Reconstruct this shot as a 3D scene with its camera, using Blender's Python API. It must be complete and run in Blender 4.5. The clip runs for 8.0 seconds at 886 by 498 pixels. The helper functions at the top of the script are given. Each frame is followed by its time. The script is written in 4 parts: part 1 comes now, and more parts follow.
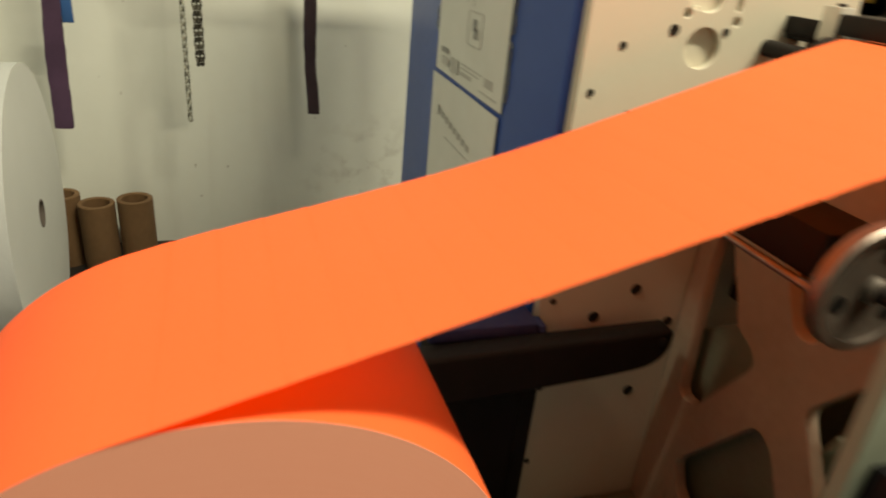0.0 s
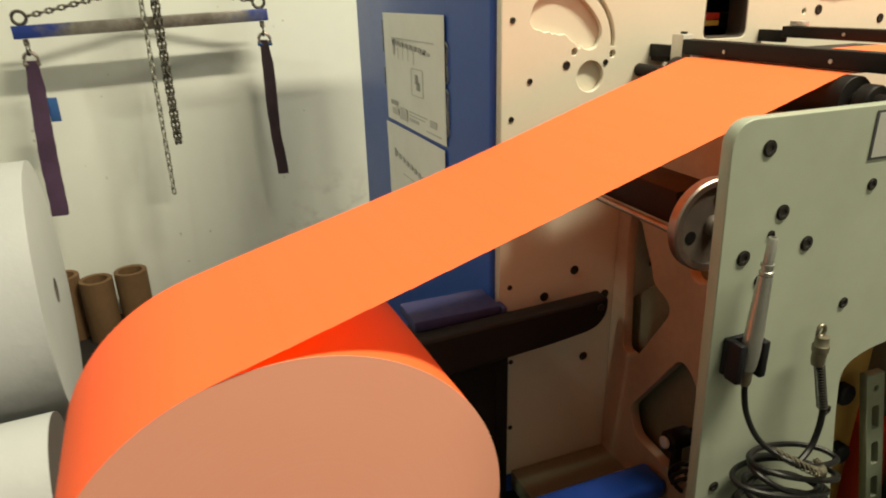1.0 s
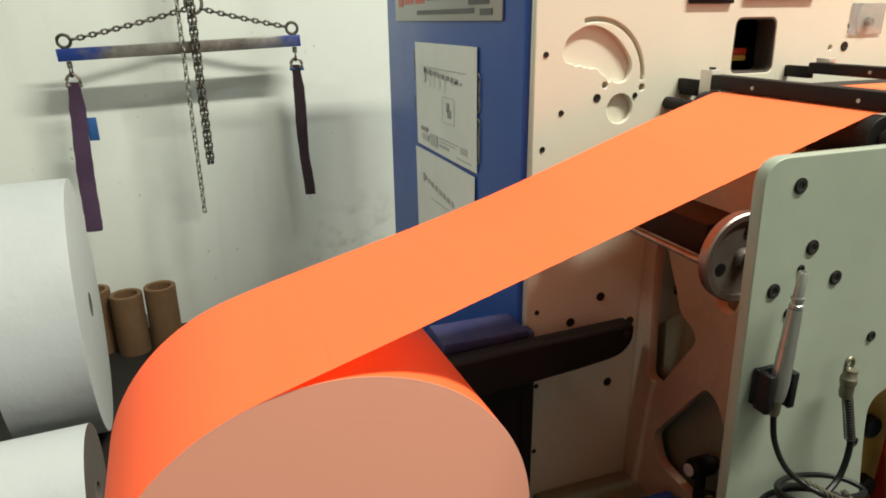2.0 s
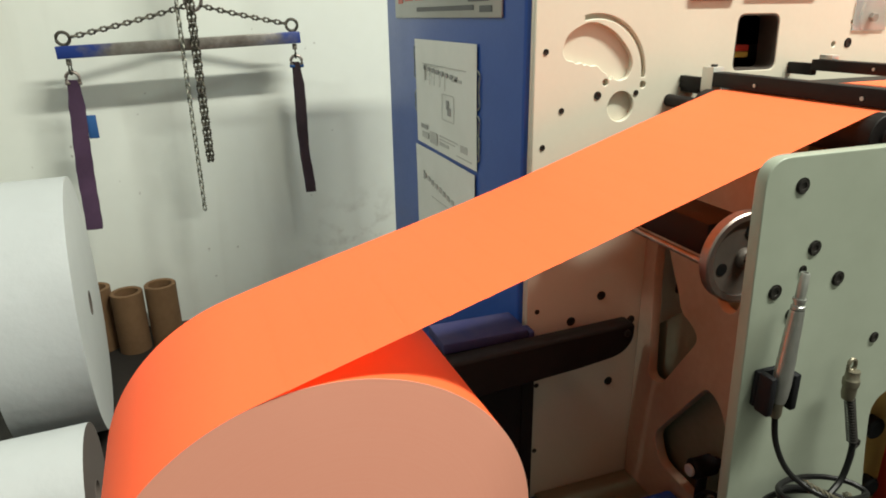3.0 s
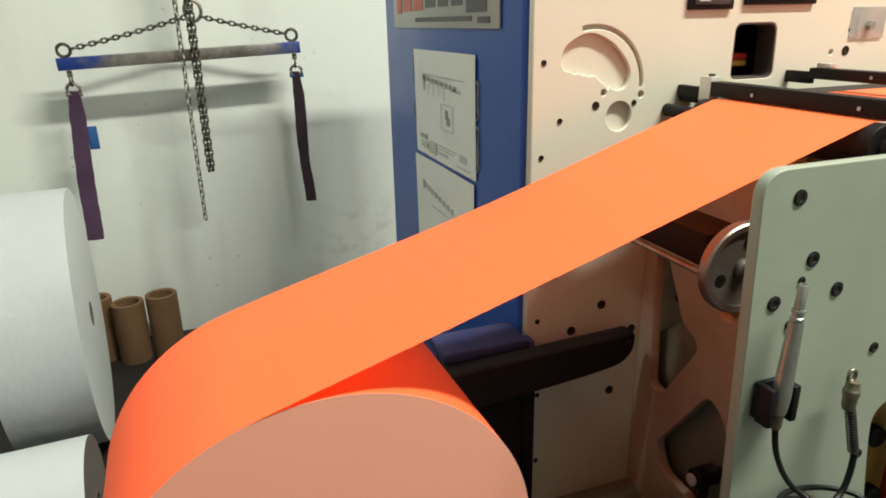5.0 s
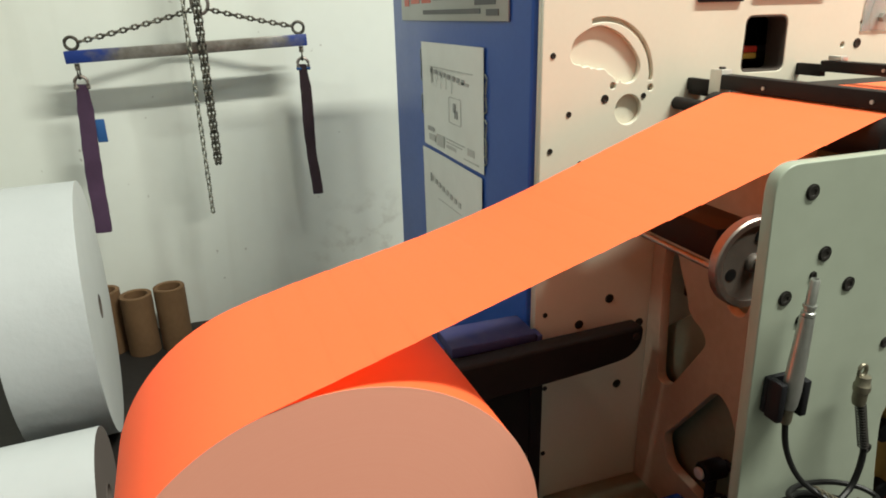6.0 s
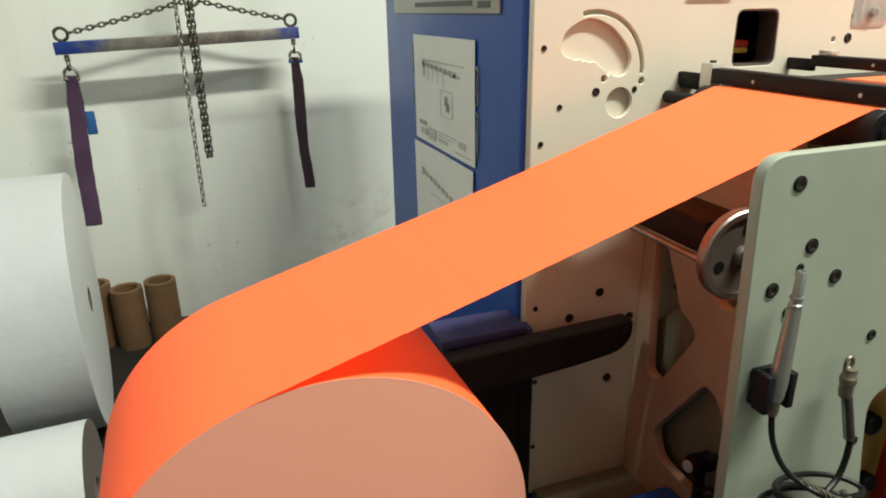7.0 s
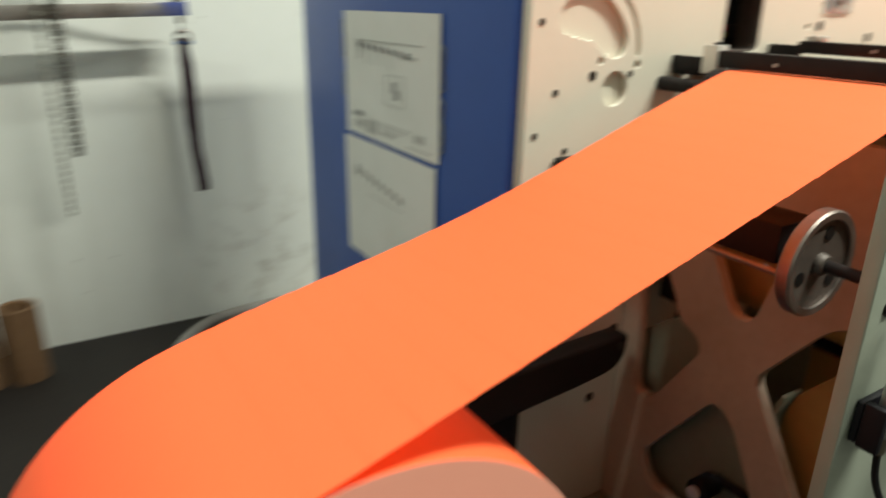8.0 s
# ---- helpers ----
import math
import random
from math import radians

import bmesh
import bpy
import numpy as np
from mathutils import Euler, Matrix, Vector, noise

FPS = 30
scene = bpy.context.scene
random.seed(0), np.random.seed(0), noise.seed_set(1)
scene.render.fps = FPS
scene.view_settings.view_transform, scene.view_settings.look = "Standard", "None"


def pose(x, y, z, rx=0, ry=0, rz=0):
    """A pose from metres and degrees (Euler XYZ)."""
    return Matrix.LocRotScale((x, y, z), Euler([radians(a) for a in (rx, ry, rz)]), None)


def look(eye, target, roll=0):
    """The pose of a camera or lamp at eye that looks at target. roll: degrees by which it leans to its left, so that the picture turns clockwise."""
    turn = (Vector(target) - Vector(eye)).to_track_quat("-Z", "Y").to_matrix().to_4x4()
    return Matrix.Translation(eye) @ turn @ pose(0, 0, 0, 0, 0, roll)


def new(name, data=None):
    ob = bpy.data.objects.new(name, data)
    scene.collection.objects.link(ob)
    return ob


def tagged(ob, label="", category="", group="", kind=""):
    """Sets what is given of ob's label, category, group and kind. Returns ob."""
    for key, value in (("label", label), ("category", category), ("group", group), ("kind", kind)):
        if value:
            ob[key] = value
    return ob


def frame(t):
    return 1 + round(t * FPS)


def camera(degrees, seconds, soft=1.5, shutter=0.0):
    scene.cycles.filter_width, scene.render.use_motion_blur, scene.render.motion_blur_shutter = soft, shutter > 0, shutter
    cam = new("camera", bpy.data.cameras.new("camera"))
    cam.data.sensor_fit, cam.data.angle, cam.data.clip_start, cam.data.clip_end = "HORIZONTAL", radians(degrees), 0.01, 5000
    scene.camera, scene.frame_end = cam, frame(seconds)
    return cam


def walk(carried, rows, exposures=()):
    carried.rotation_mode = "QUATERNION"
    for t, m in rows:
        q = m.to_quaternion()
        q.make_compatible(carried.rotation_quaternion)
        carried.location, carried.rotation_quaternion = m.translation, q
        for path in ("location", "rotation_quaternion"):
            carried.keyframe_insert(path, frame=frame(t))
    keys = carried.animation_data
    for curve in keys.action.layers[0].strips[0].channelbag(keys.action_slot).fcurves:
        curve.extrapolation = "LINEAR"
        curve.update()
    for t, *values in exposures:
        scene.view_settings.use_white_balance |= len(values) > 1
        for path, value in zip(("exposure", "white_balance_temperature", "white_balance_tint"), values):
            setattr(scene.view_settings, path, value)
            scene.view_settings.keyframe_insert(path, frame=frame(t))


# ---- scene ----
cam = camera(68.3, 8.0, soft=1.8, shutter=0.6)
PATH = [
    (0, (0.0455, 0.073, 1.068), (0.6115, 1.790, 0.2125), 5.6),
    (0.3, (0.079, -0.019, 1.086), (0.674, 1.693, 0.239), 2.6),
    (0.5, (0.053, -0.067, 1.098), (0.717, 1.652, 0.316), 1.7),
    (1, (-0.038, -0.164, 1.105), (0.632, 1.576, 0.382), -1.4),
    (1.5, (-0.077, -0.181, 1.12), (0.56, 1.595, 0.457), -0.7),
    (3, (-0.066, -0.172, 1.126), (0.562, 1.603, 0.451), -0.8),
    (3.5, (-0.066, -0.175, 1.129), (0.538, 1.605, 0.446), -1.0),
    (4, (-0.062, -0.171, 1.13), (0.551, 1.611, 0.462), -0.8),
    (4.5, (-0.06, -0.172, 1.133), (0.57, 1.61, 0.48), -1.2),
    (6, (-0.067, -0.169, 1.137), (0.541, 1.611, 0.457), -1.3),
    (6.5, (-0.062, -0.171, 1.134), (0.543, 1.61, 0.453), -1.3),
    (7, (-0.06, -0.171, 1.13), (0.563, 1.599, 0.439), -0.9),
    (7.5, (-0.108, -0.108, 1.117), (0.637, 1.601, 0.395), 1.3),
    (7.6, (-0.119, -0.081, 1.116), (0.662, 1.608, 0.383), 1.7),
    (7.7, (-0.118, -0.049, 1.11), (0.667, 1.636, 0.373), 1.6),
    (7.8, (-0.117, -0.009, 1.103), (0.725, 1.666, 0.404), 2.2),
    (7.9, (-0.135, 0.032, 1.097), (0.729, 1.687, 0.38), 1.3),
    (8, (-0.139, 0.089, 1.081), (0.840, 1.688, 0.386), 1.3),
]
# the clip's own camera settles its exposure and white balance during the first second and a half
walk(cam, [(t, look(eye, target, roll)) for t, eye, target, roll in PATH],
     [(0, -0.25, 8300, 10), (0.5, -0.05, 8150, 10), (1.0, -0.01, 8000, 10), (1.5, 0.02, 7100, 10), (2.6, 0.04, 6550, 10), (7.2, 0.04, 6500, 10), (8.0, -0.07, 6500, 10)])

# ---------------------------------------------------------------- light
world = bpy.data.worlds.new("world")
world.use_nodes = True
world.node_tree.nodes["Background"].inputs[0].default_value = (0.9, 1.0, 0.92, 1)
world.node_tree.nodes["Background"].inputs[1].default_value = 0.012
scene.world = world


def tube_light(name, x, y, z, length, width, watts, colour, turn=0):
    """A fluorescent ceiling luminaire, out of the camera's sight."""
    lamp = bpy.data.lights.new(name, "AREA")
    lamp.shape, lamp.size, lamp.size_y, lamp.energy, lamp.color = "RECTANGLE", length, width, watts, colour
    ob = new(name, lamp)
    ob.matrix_world = pose(x, y, z, 0, 0, turn)
    return ob


# two luminaires on the high ceiling
tube_light("ceiling_tube_right", 2.1, -0.70, 4.4, 2.4, 0.22, 338, (0.985, 1.0, 0.88))
tube_light("ceiling_tube_left", -2.6, 0.30, 4.4, 0.7, 0.20, 56, (0.93, 1.0, 0.88))


# ---------------------------------------------------------------- materials
def material(name, colour, rough=0.5, metal=0.0, second=None, grain=40.0, blotch=3.0, vary=0.12, bump=0.1, coat=0.0, per_object=0.0):
    """A surface with fine grain and larger blotches: colour drifts towards second, roughness and relief follow the grain."""
    m = bpy.data.materials.new(name)
    m.use_nodes = True
    nt = m.node_tree
    n, l = nt.nodes, nt.links
    b = n["Principled BSDF"]
    b.inputs["Metallic"].default_value = metal
    b.inputs["Coat Weight"].default_value = coat
    co = n.new("ShaderNodeTexCoord")
    fine = n.new("ShaderNodeTexNoise")
    fine.inputs["Scale"].default_value, fine.inputs["Detail"].default_value = grain, 6
    big = n.new("ShaderNodeTexNoise")
    big.inputs["Scale"].default_value, big.inputs["Detail"].default_value = blotch, 4
    for t in (fine, big):
        l.new(co.outputs["Object"], t.inputs["Vector"])
    mix = n.new("ShaderNodeMix")
    mix.data_type = "RGBA"
    second = second or tuple(c * 0.72 for c in colour)
    mix.inputs[6].default_value, mix.inputs[7].default_value = (*colour, 1), (*second, 1)
    both = n.new("ShaderNodeMath")
    both.operation = "MULTIPLY_ADD"
    l.new(big.outputs["Fac"], both.inputs[0])
    both.inputs[1].default_value = 0.7
    part_fine = n.new("ShaderNodeMath")
    part_fine.operation = "MULTIPLY"
    part_fine.inputs[1].default_value = 0.3
    l.new(fine.outputs["Fac"], part_fine.inputs[0])
    l.new(part_fine.outputs[0], both.inputs[2])
    ramp = n.new("ShaderNodeMapRange")
    ramp.inputs[1].default_value, ramp.inputs[2].default_value = 0.35, 0.7
    ramp.inputs[3].default_value, ramp.inputs[4].default_value = 0.0, min(1.0, vary * 4)
    l.new(both.outputs[0], ramp.inputs[0])
    l.new(ramp.outputs[0], mix.inputs[0])
    out = mix.outputs[2]
    if per_object:
        info = n.new("ShaderNodeObjectInfo")
        hsv = n.new("ShaderNodeHueSaturation")
        span = n.new("ShaderNodeMapRange")
        span.inputs[3].default_value, span.inputs[4].default_value = 1 - per_object, 1 + per_object
        l.new(info.outputs["Random"], span.inputs[0])
        l.new(span.outputs[0], hsv.inputs["Value"])
        l.new(out, hsv.inputs["Color"])
        out = hsv.outputs[0]
    l.new(out, b.inputs["Base Color"])
    rr = n.new("ShaderNodeMapRange")
    rr.inputs[3].default_value, rr.inputs[4].default_value = max(0.03, rough - 0.1), min(1, rough + 0.1)
    l.new(both.outputs[0], rr.inputs[0])
    l.new(rr.outputs[0], b.inputs["Roughness"])
    if bump:
        bp = n.new("ShaderNodeBump")
        bp.inputs["Strength"].default_value, bp.inputs["Distance"].default_value = bump, 0.002
        l.new(fine.outputs["Fac"], bp.inputs["Height"])
        l.new(bp.outputs[0], b.inputs["Normal"])
    return m


def ringed(name, colour, second, rings, rough=0.8, streak=0.14):
    """The cut end of a wound roll: many fine rings round the local y axis, with a few broader bands and smears."""
    m = bpy.data.materials.new(name)
    m.use_nodes = True
    nt = m.node_tree
    n, l = nt.nodes, nt.links
    b = n["Principled BSDF"]
    b.inputs["Roughness"].default_value = rough
    co = n.new("ShaderNodeTexCoord")
    sep = n.new("ShaderNodeSeparateXYZ")
    flat = n.new("ShaderNodeCombineXYZ")
    l.new(co.outputs["Object"], sep.inputs[0])
    l.new(sep.outputs[0], flat.inputs[0])
    l.new(sep.outputs[2], flat.inputs[1])
    length = n.new("ShaderNodeVectorMath")
    length.operation = "LENGTH"
    l.new(flat.outputs[0], length.inputs[0])
    scale = n.new("ShaderNodeMath")
    scale.operation = "MULTIPLY"
    scale.inputs[1].default_value = rings
    l.new(length.outputs["Value"], scale.inputs[0])
    fine = n.new("ShaderNodeTexNoise")
    fine.noise_dimensions = "1D"
    fine.inputs["Scale"].default_value, fine.inputs["Detail"].default_value = 1.0, 8
    l.new(scale.outputs[0], fine.inputs["W"])
    smear = n.new("ShaderNodeTexNoise")
    smear.inputs["Scale"].default_value, smear.inputs["Detail"].default_value = 5, 5
    l.new(flat.outputs[0], smear.inputs["Vector"])
    add = n.new("ShaderNodeMath")
    add.operation = "MULTIPLY_ADD"
    add.inputs[1].default_value = 0.5
    l.new(smear.outputs["Fac"], add.inputs[0])
    half = n.new("ShaderNodeMath")
    half.operation = "MULTIPLY"
    half.inputs[1].default_value = 0.5
    l.new(fine.outputs["Fac"], half.inputs[0])
    l.new(half.outputs[0], add.inputs[2])
    ramp = n.new("ShaderNodeMapRange")
    ramp.inputs[1].default_value, ramp.inputs[2].default_value, ramp.inputs[4].default_value = 0.4, 0.65, streak * 2
    l.new(add.outputs[0], ramp.inputs[0])
    mix = n.new("ShaderNodeMix")
    mix.data_type = "RGBA"
    mix.inputs[6].default_value, mix.inputs[7].default_value = (*colour, 1), (*second, 1)
    l.new(ramp.outputs[0], mix.inputs[0])
    l.new(mix.outputs[2], b.inputs["Base Color"])
    bp = n.new("ShaderNodeBump")
    bp.inputs["Strength"].default_value, bp.inputs["Distance"].default_value = 0.03, 0.001
    l.new(fine.outputs["Fac"], bp.inputs["Height"])
    l.new(bp.outputs[0], b.inputs["Normal"])
    return m


def stained_wall(name):
    """White emulsion on rough plaster with faint drips, scuffs and a few dark specks."""
    m = material(name, (0.82, 0.85, 0.79), 0.75, 0, (0.71, 0.73, 0.66), grain=18, blotch=1.6, vary=0.1, bump=0.15)
    nt = m.node_tree
    n, l = nt.nodes, nt.links
    b = n["Principled BSDF"]
    base = b.inputs["Base Color"].links[0].from_socket
    co = n.new("ShaderNodeTexCoord")
    stretch = n.new("ShaderNodeMapping")
    stretch.inputs["Scale"].default_value = (9, 9, 0.8)
    drip = n.new("ShaderNodeTexNoise")
    drip.inputs["Scale"].default_value, drip.inputs["Detail"].default_value = 1, 3
    l.new(co.outputs["Object"], stretch.inputs[0])
    l.new(stretch.outputs[0], drip.inputs["Vector"])
    dr = n.new("ShaderNodeMapRange")
    dr.inputs[1].default_value, dr.inputs[2].default_value, dr.inputs[4].default_value = 0.56, 0.75, 0.22
    l.new(drip.outputs["Fac"], dr.inputs[0])
    mix = n.new("ShaderNodeMix")
    mix.data_type = "RGBA"
    mix.inputs[7].default_value = (0.55, 0.54, 0.47, 1)
    l.new(dr.outputs[0], mix.inputs[0])
    l.new(base, mix.inputs[6])
    speck = n.new("ShaderNodeTexNoise")
    speck.inputs["Scale"].default_value, speck.inputs["Detail"].default_value = 22, 2
    l.new(co.outputs["Object"], speck.inputs["Vector"])
    sr = n.new("ShaderNodeMapRange")
    sr.inputs[1].default_value, sr.inputs[2].default_value, sr.inputs[4].default_value = 0.74, 0.79, 0.6
    l.new(speck.outputs["Fac"], sr.inputs[0])
    mix2 = n.new("ShaderNodeMix")
    mix2.data_type = "RGBA"
    mix2.inputs[7].default_value = (0.25, 0.22, 0.18, 1)
    l.new(sr.outputs[0], mix2.inputs[0])
    l.new(mix.outputs[2], mix2.inputs[6])
    spot = n.new("ShaderNodeVectorMath")
    spot.operation = "DISTANCE"
    spot.inputs[1].default_value = (0.50, 2.38, 0.22)
    l.new(co.outputs["Object"], spot.inputs[0])
    near = n.new("ShaderNodeMapRange")
    near.inputs[1].default_value, near.inputs[2].default_value, near.inputs[4].default_value = 0.30, 0.05, 0.4
    l.new(spot.outputs["Value"], near.inputs[0])
    scuff = n.new("ShaderNodeTexNoise")
    scuff.inputs["Scale"].default_value, scuff.inputs["Detail"].default_value = 14, 5
    l.new(co.outputs["Object"], scuff.inputs["Vector"])
    cut = n.new("ShaderNodeMapRange")
    cut.inputs[1].default_value, cut.inputs[2].default_value = 0.50, 0.68
    l.new(scuff.outputs["Fac"], cut.inputs[0])
    both = n.new("ShaderNodeMath")
    both.operation = "MULTIPLY"
    l.new(near.outputs[0], both.inputs[0])
    l.new(cut.outputs[0], both.inputs[1])
    mix3 = n.new("ShaderNodeMix")
    mix3.data_type = "RGBA"
    mix3.inputs[7].default_value = (0.22, 0.16, 0.11, 1)
    l.new(both.outputs[0], mix3.inputs[0])
    l.new(mix2.outputs[2], mix3.inputs[6])
    l.new(mix3.outputs[2], b.inputs["Base Color"])
    return m


WALL = stained_wall("white_plaster")
CEIL = material("grey_workshop_paint", (0.34, 0.34, 0.32), 0.8)
FLOOR = material("dark_concrete", (0.019, 0.015, 0.012), 0.7, 0, (0.013, 0.010, 0.009), grain=60, blotch=4, vary=0.2, bump=0.3)
ORANGE = material("fluorescent_orange_paper", (0.94, 0.156, 0.044), 0.65, 0, (0.92, 0.147, 0.040), grain=120, blotch=2.5, vary=0.1, bump=0.03)
WEB_ORANGE = material("thin_orange_paper", (0.94, 0.156, 0.044), 0.65, 0, (0.92, 0.147, 0.040), grain=120, blotch=2.5, vary=0.1, bump=0.03)


def let_light_through(m, colour):
    """Thin paper: part of the light that falls on it comes out of the other side."""
    n, l = m.node_tree.nodes, m.node_tree.links
    thin = n.new("ShaderNodeBsdfTranslucent")
    thin.inputs[0].default_value = (*colour, 1)
    add = n.new("ShaderNodeAddShader")
    l.new(n["Principled BSDF"].outputs[0], add.inputs[0])
    l.new(thin.outputs[0], add.inputs[1])
    l.new(add.outputs[0], n["Material Output"].inputs[0])


let_light_through(WEB_ORANGE, (0.42, 0.080, 0.016))
ORANGE_END = ringed("orange_roll_end", (0.99, 0.43, 0.31), (0.96, 0.36, 0.25), 260, streak=0.12)
WHITE_PAPER = material("white_paper", (0.51, 0.535, 0.545), 0.6, 0, (0.42, 0.445, 0.455), grain=9, blotch=5, vary=0.1, bump=0.5)
WHITE_END = ringed("white_roll_end", (0.70, 0.72, 0.70), (0.55, 0.57, 0.55), 500)
for node in WHITE_PAPER.node_tree.nodes:
    if node.type == "BUMP":
        node.inputs["Distance"].default_value = 0.010
GREY_END = ringed("grey_roll_end", (0.14, 0.115, 0.10), (0.09, 0.07, 0.06), 500)
CARD = material("brown_cardboard", (0.19, 0.105, 0.048), 0.85, 0, (0.14, 0.075, 0.034), grain=70, blotch=9, vary=0.2, bump=0.2)
CREAM = material("cream_machine_paint", (0.66, 0.625, 0.52), 0.42, 0, (0.59, 0.555, 0.45), grain=90, blotch=5, vary=0.12, bump=0.05)
# the machine cream, darkened and browned for shade and orange bounce inside the press
CREAM_IN = material("cream_paint_shaded", (0.44, 0.35, 0.27), 0.6, 0, (0.32, 0.25, 0.18), grain=60, blotch=6, vary=0.2, bump=0.1)
PALE = material("pale_green_machine_paint", (0.335, 0.375, 0.305), 0.4, 0, (0.245, 0.275, 0.215), grain=30, blotch=7, vary=0.14, bump=0.06)
OLIVE = material("olive_grey_paint", (0.21, 0.24, 0.18), 0.5, 0, (0.15, 0.17, 0.12), grain=60, blotch=6, vary=0.2)
BLUE = material("blue_cabinet_paint", (0.023, 0.090, 0.39), 0.36, 0, (0.019, 0.072, 0.32), grain=60, blotch=4, vary=0.15, bump=0.05)
DUSTY_BLUE = material("dusty_blue_paint", (0.026, 0.030, 0.110), 0.6, 0, (0.07, 0.065, 0.12), grain=50, blotch=12, vary=0.2, bump=0.1)
BRIGHT_BLUE = material("bright_blue_enamel", (0.012, 0.09, 0.55), 0.22, 0, (0.01, 0.07, 0.42), grain=40, blotch=8, vary=0.12, bump=0.03, coat=0.3)
BLACK = material("black_oxide_steel", (0.012, 0.010, 0.010), 0.5, 0.0, (0.022, 0.018, 0.017), grain=80, blotch=8, vary=0.2, bump=0.08)
DARK = material("dark_screw_head", (0.02, 0.018, 0.016), 0.45, 0.5, (0.05, 0.045, 0.04), grain=200, blotch=30, vary=0.2)
STEEL = material("bare_steel", (0.58, 0.57, 0.54), 0.36, 1.0, (0.42, 0.40, 0.37), grain=120, blotch=14, vary=0.2, bump=0.05)
WORN = material("worn_steel", (0.36, 0.32, 0.29), 0.4, 0.9, (0.18, 0.14, 0.12), grain=60, blotch=12, vary=0.22, bump=0.1)


def rubbed_bar(name):
    """Blue paint left at both ends of a bar along x, rubbed through to bare steel towards the middle."""
    m = material(name, (0.36, 0.34, 0.31), 0.42, 0.7, (0.15, 0.13, 0.11), grain=70, blotch=9, vary=0.25, bump=0.05)
    n, l = m.node_tree.nodes, m.node_tree.links
    b = n["Principled BSDF"]
    steel = b.inputs["Base Color"].links[0].from_socket
    co, sep, far = n.new("ShaderNodeTexCoord"), n.new("ShaderNodeSeparateXYZ"), n.new("ShaderNodeMath")
    l.new(co.outputs["Object"], sep.inputs[0])
    far.operation = "ABSOLUTE"
    shift = n.new("ShaderNodeMath")
    shift.operation, shift.inputs[1].default_value = "SUBTRACT", 0.035
    l.new(sep.outputs[0], shift.inputs[0])
    l.new(shift.outputs[0], far.inputs[0])
    rub = n.new("ShaderNodeTexNoise")
    rub.inputs["Scale"].default_value, rub.inputs["Detail"].default_value = 26, 6
    l.new(co.outputs["Object"], rub.inputs["Vector"])
    both = n.new("ShaderNodeMath")
    both.operation, both.inputs[1].default_value = "MULTIPLY_ADD", 0.22
    l.new(rub.outputs["Fac"], both.inputs[0])
    l.new(far.outputs[0], both.inputs[2])
    edge = n.new("ShaderNodeMapRange")
    edge.inputs[1].default_value, edge.inputs[2].default_value = 0.34, 0.44
    l.new(both.outputs[0], edge.inputs[0])
    mix = n.new("ShaderNodeMix")
    mix.data_type = "RGBA"
    mix.inputs[7].default_value = (0.016, 0.045, 0.24, 1)
    l.new(edge.outputs[0], mix.inputs[0])
    l.new(steel, mix.inputs[6])
    l.new(mix.outputs[2], b.inputs["Base Color"])
    bare = n.new("ShaderNodeMapRange")
    bare.inputs[3].default_value, bare.inputs[4].default_value = 0.7, 0.1
    l.new(edge.outputs[0], bare.inputs[0])
    l.new(bare.outputs[0], b.inputs["Metallic"])
    return m


RUBBED = rubbed_bar("rubbed_blue_bar")
DULL = material("dull_brown_casting", (0.07, 0.055, 0.045), 0.55, 0.2, (0.11, 0.09, 0.075), grain=60, blotch=15, vary=0.2, bump=0.1)
ALU = material("aluminium", (0.72, 0.71, 0.67), 0.35, 0.7, (0.6, 0.58, 0.54), grain=100, blotch=12, vary=0.15)
CHAIN = material("chain_steel", (0.16, 0.15, 0.12), 0.45, 0.8, (0.08, 0.07, 0.06), grain=80, blotch=20, vary=0.25, per_object=0.25)
GALV = material("galvanised_chain", (0.40, 0.40, 0.34), 0.45, 0.8, (0.24, 0.23, 0.19), grain=80, blotch=20, vary=0.25, per_object=0.2)
PURPLE = material("purple_webbing", (0.080, 0.038, 0.085), 0.9, 0, (0.052, 0.026, 0.055), grain=300, blotch=10, vary=0.25, bump=0.4)
BROWN_WEB = material("soiled_brown_webbing", (0.07, 0.04, 0.05), 0.9, 0, (0.04, 0.025, 0.03), grain=300, blotch=10, vary=0.25, bump=0.4)
TAG = material("blue_label_cloth", (0.02, 0.10, 0.30), 0.8)
RUBBER = material("black_rubber", (0.007, 0.007, 0.007), 0.38, 0, (0.016, 0.016, 0.016), grain=120, blotch=20, vary=0.1)
PLASTIC = material("black_plastic", (0.009, 0.009, 0.011), 0.5)
SHEET = material("printed_sheet", (0.82, 0.83, 0.80), 0.35, 0, (0.70, 0.71, 0.67), grain=22, blotch=9, vary=0.14, bump=0.4)
INK = material("grey_print", (0.36, 0.36, 0.36), 0.5)
FAINT = material("faint_print", (0.55, 0.55, 0.53), 0.5)
SIGN = material("sign_plate", (0.42, 0.43, 0.40), 0.35, 0.2, (0.36, 0.37, 0.34), grain=50, blotch=6, vary=0.1)
SIGN_RED = material("sign_red", (0.62, 0.10, 0.06), 0.4)
SIGN_DARK = material("sign_dark", (0.05, 0.05, 0.055), 0.4)
TAPE = material("yellowed_tape", (0.33, 0.36, 0.33), 0.3)
AMBER = material("amber_paint", (0.40, 0.24, 0.065), 0.45, 0, (0.28, 0.17, 0.05), grain=50, blotch=8, vary=0.2)
YELLOW = material("yellow_part", (0.70, 0.50, 0.10), 0.4)
RED = material("red_part", (0.60, 0.05, 0.03), 0.4)
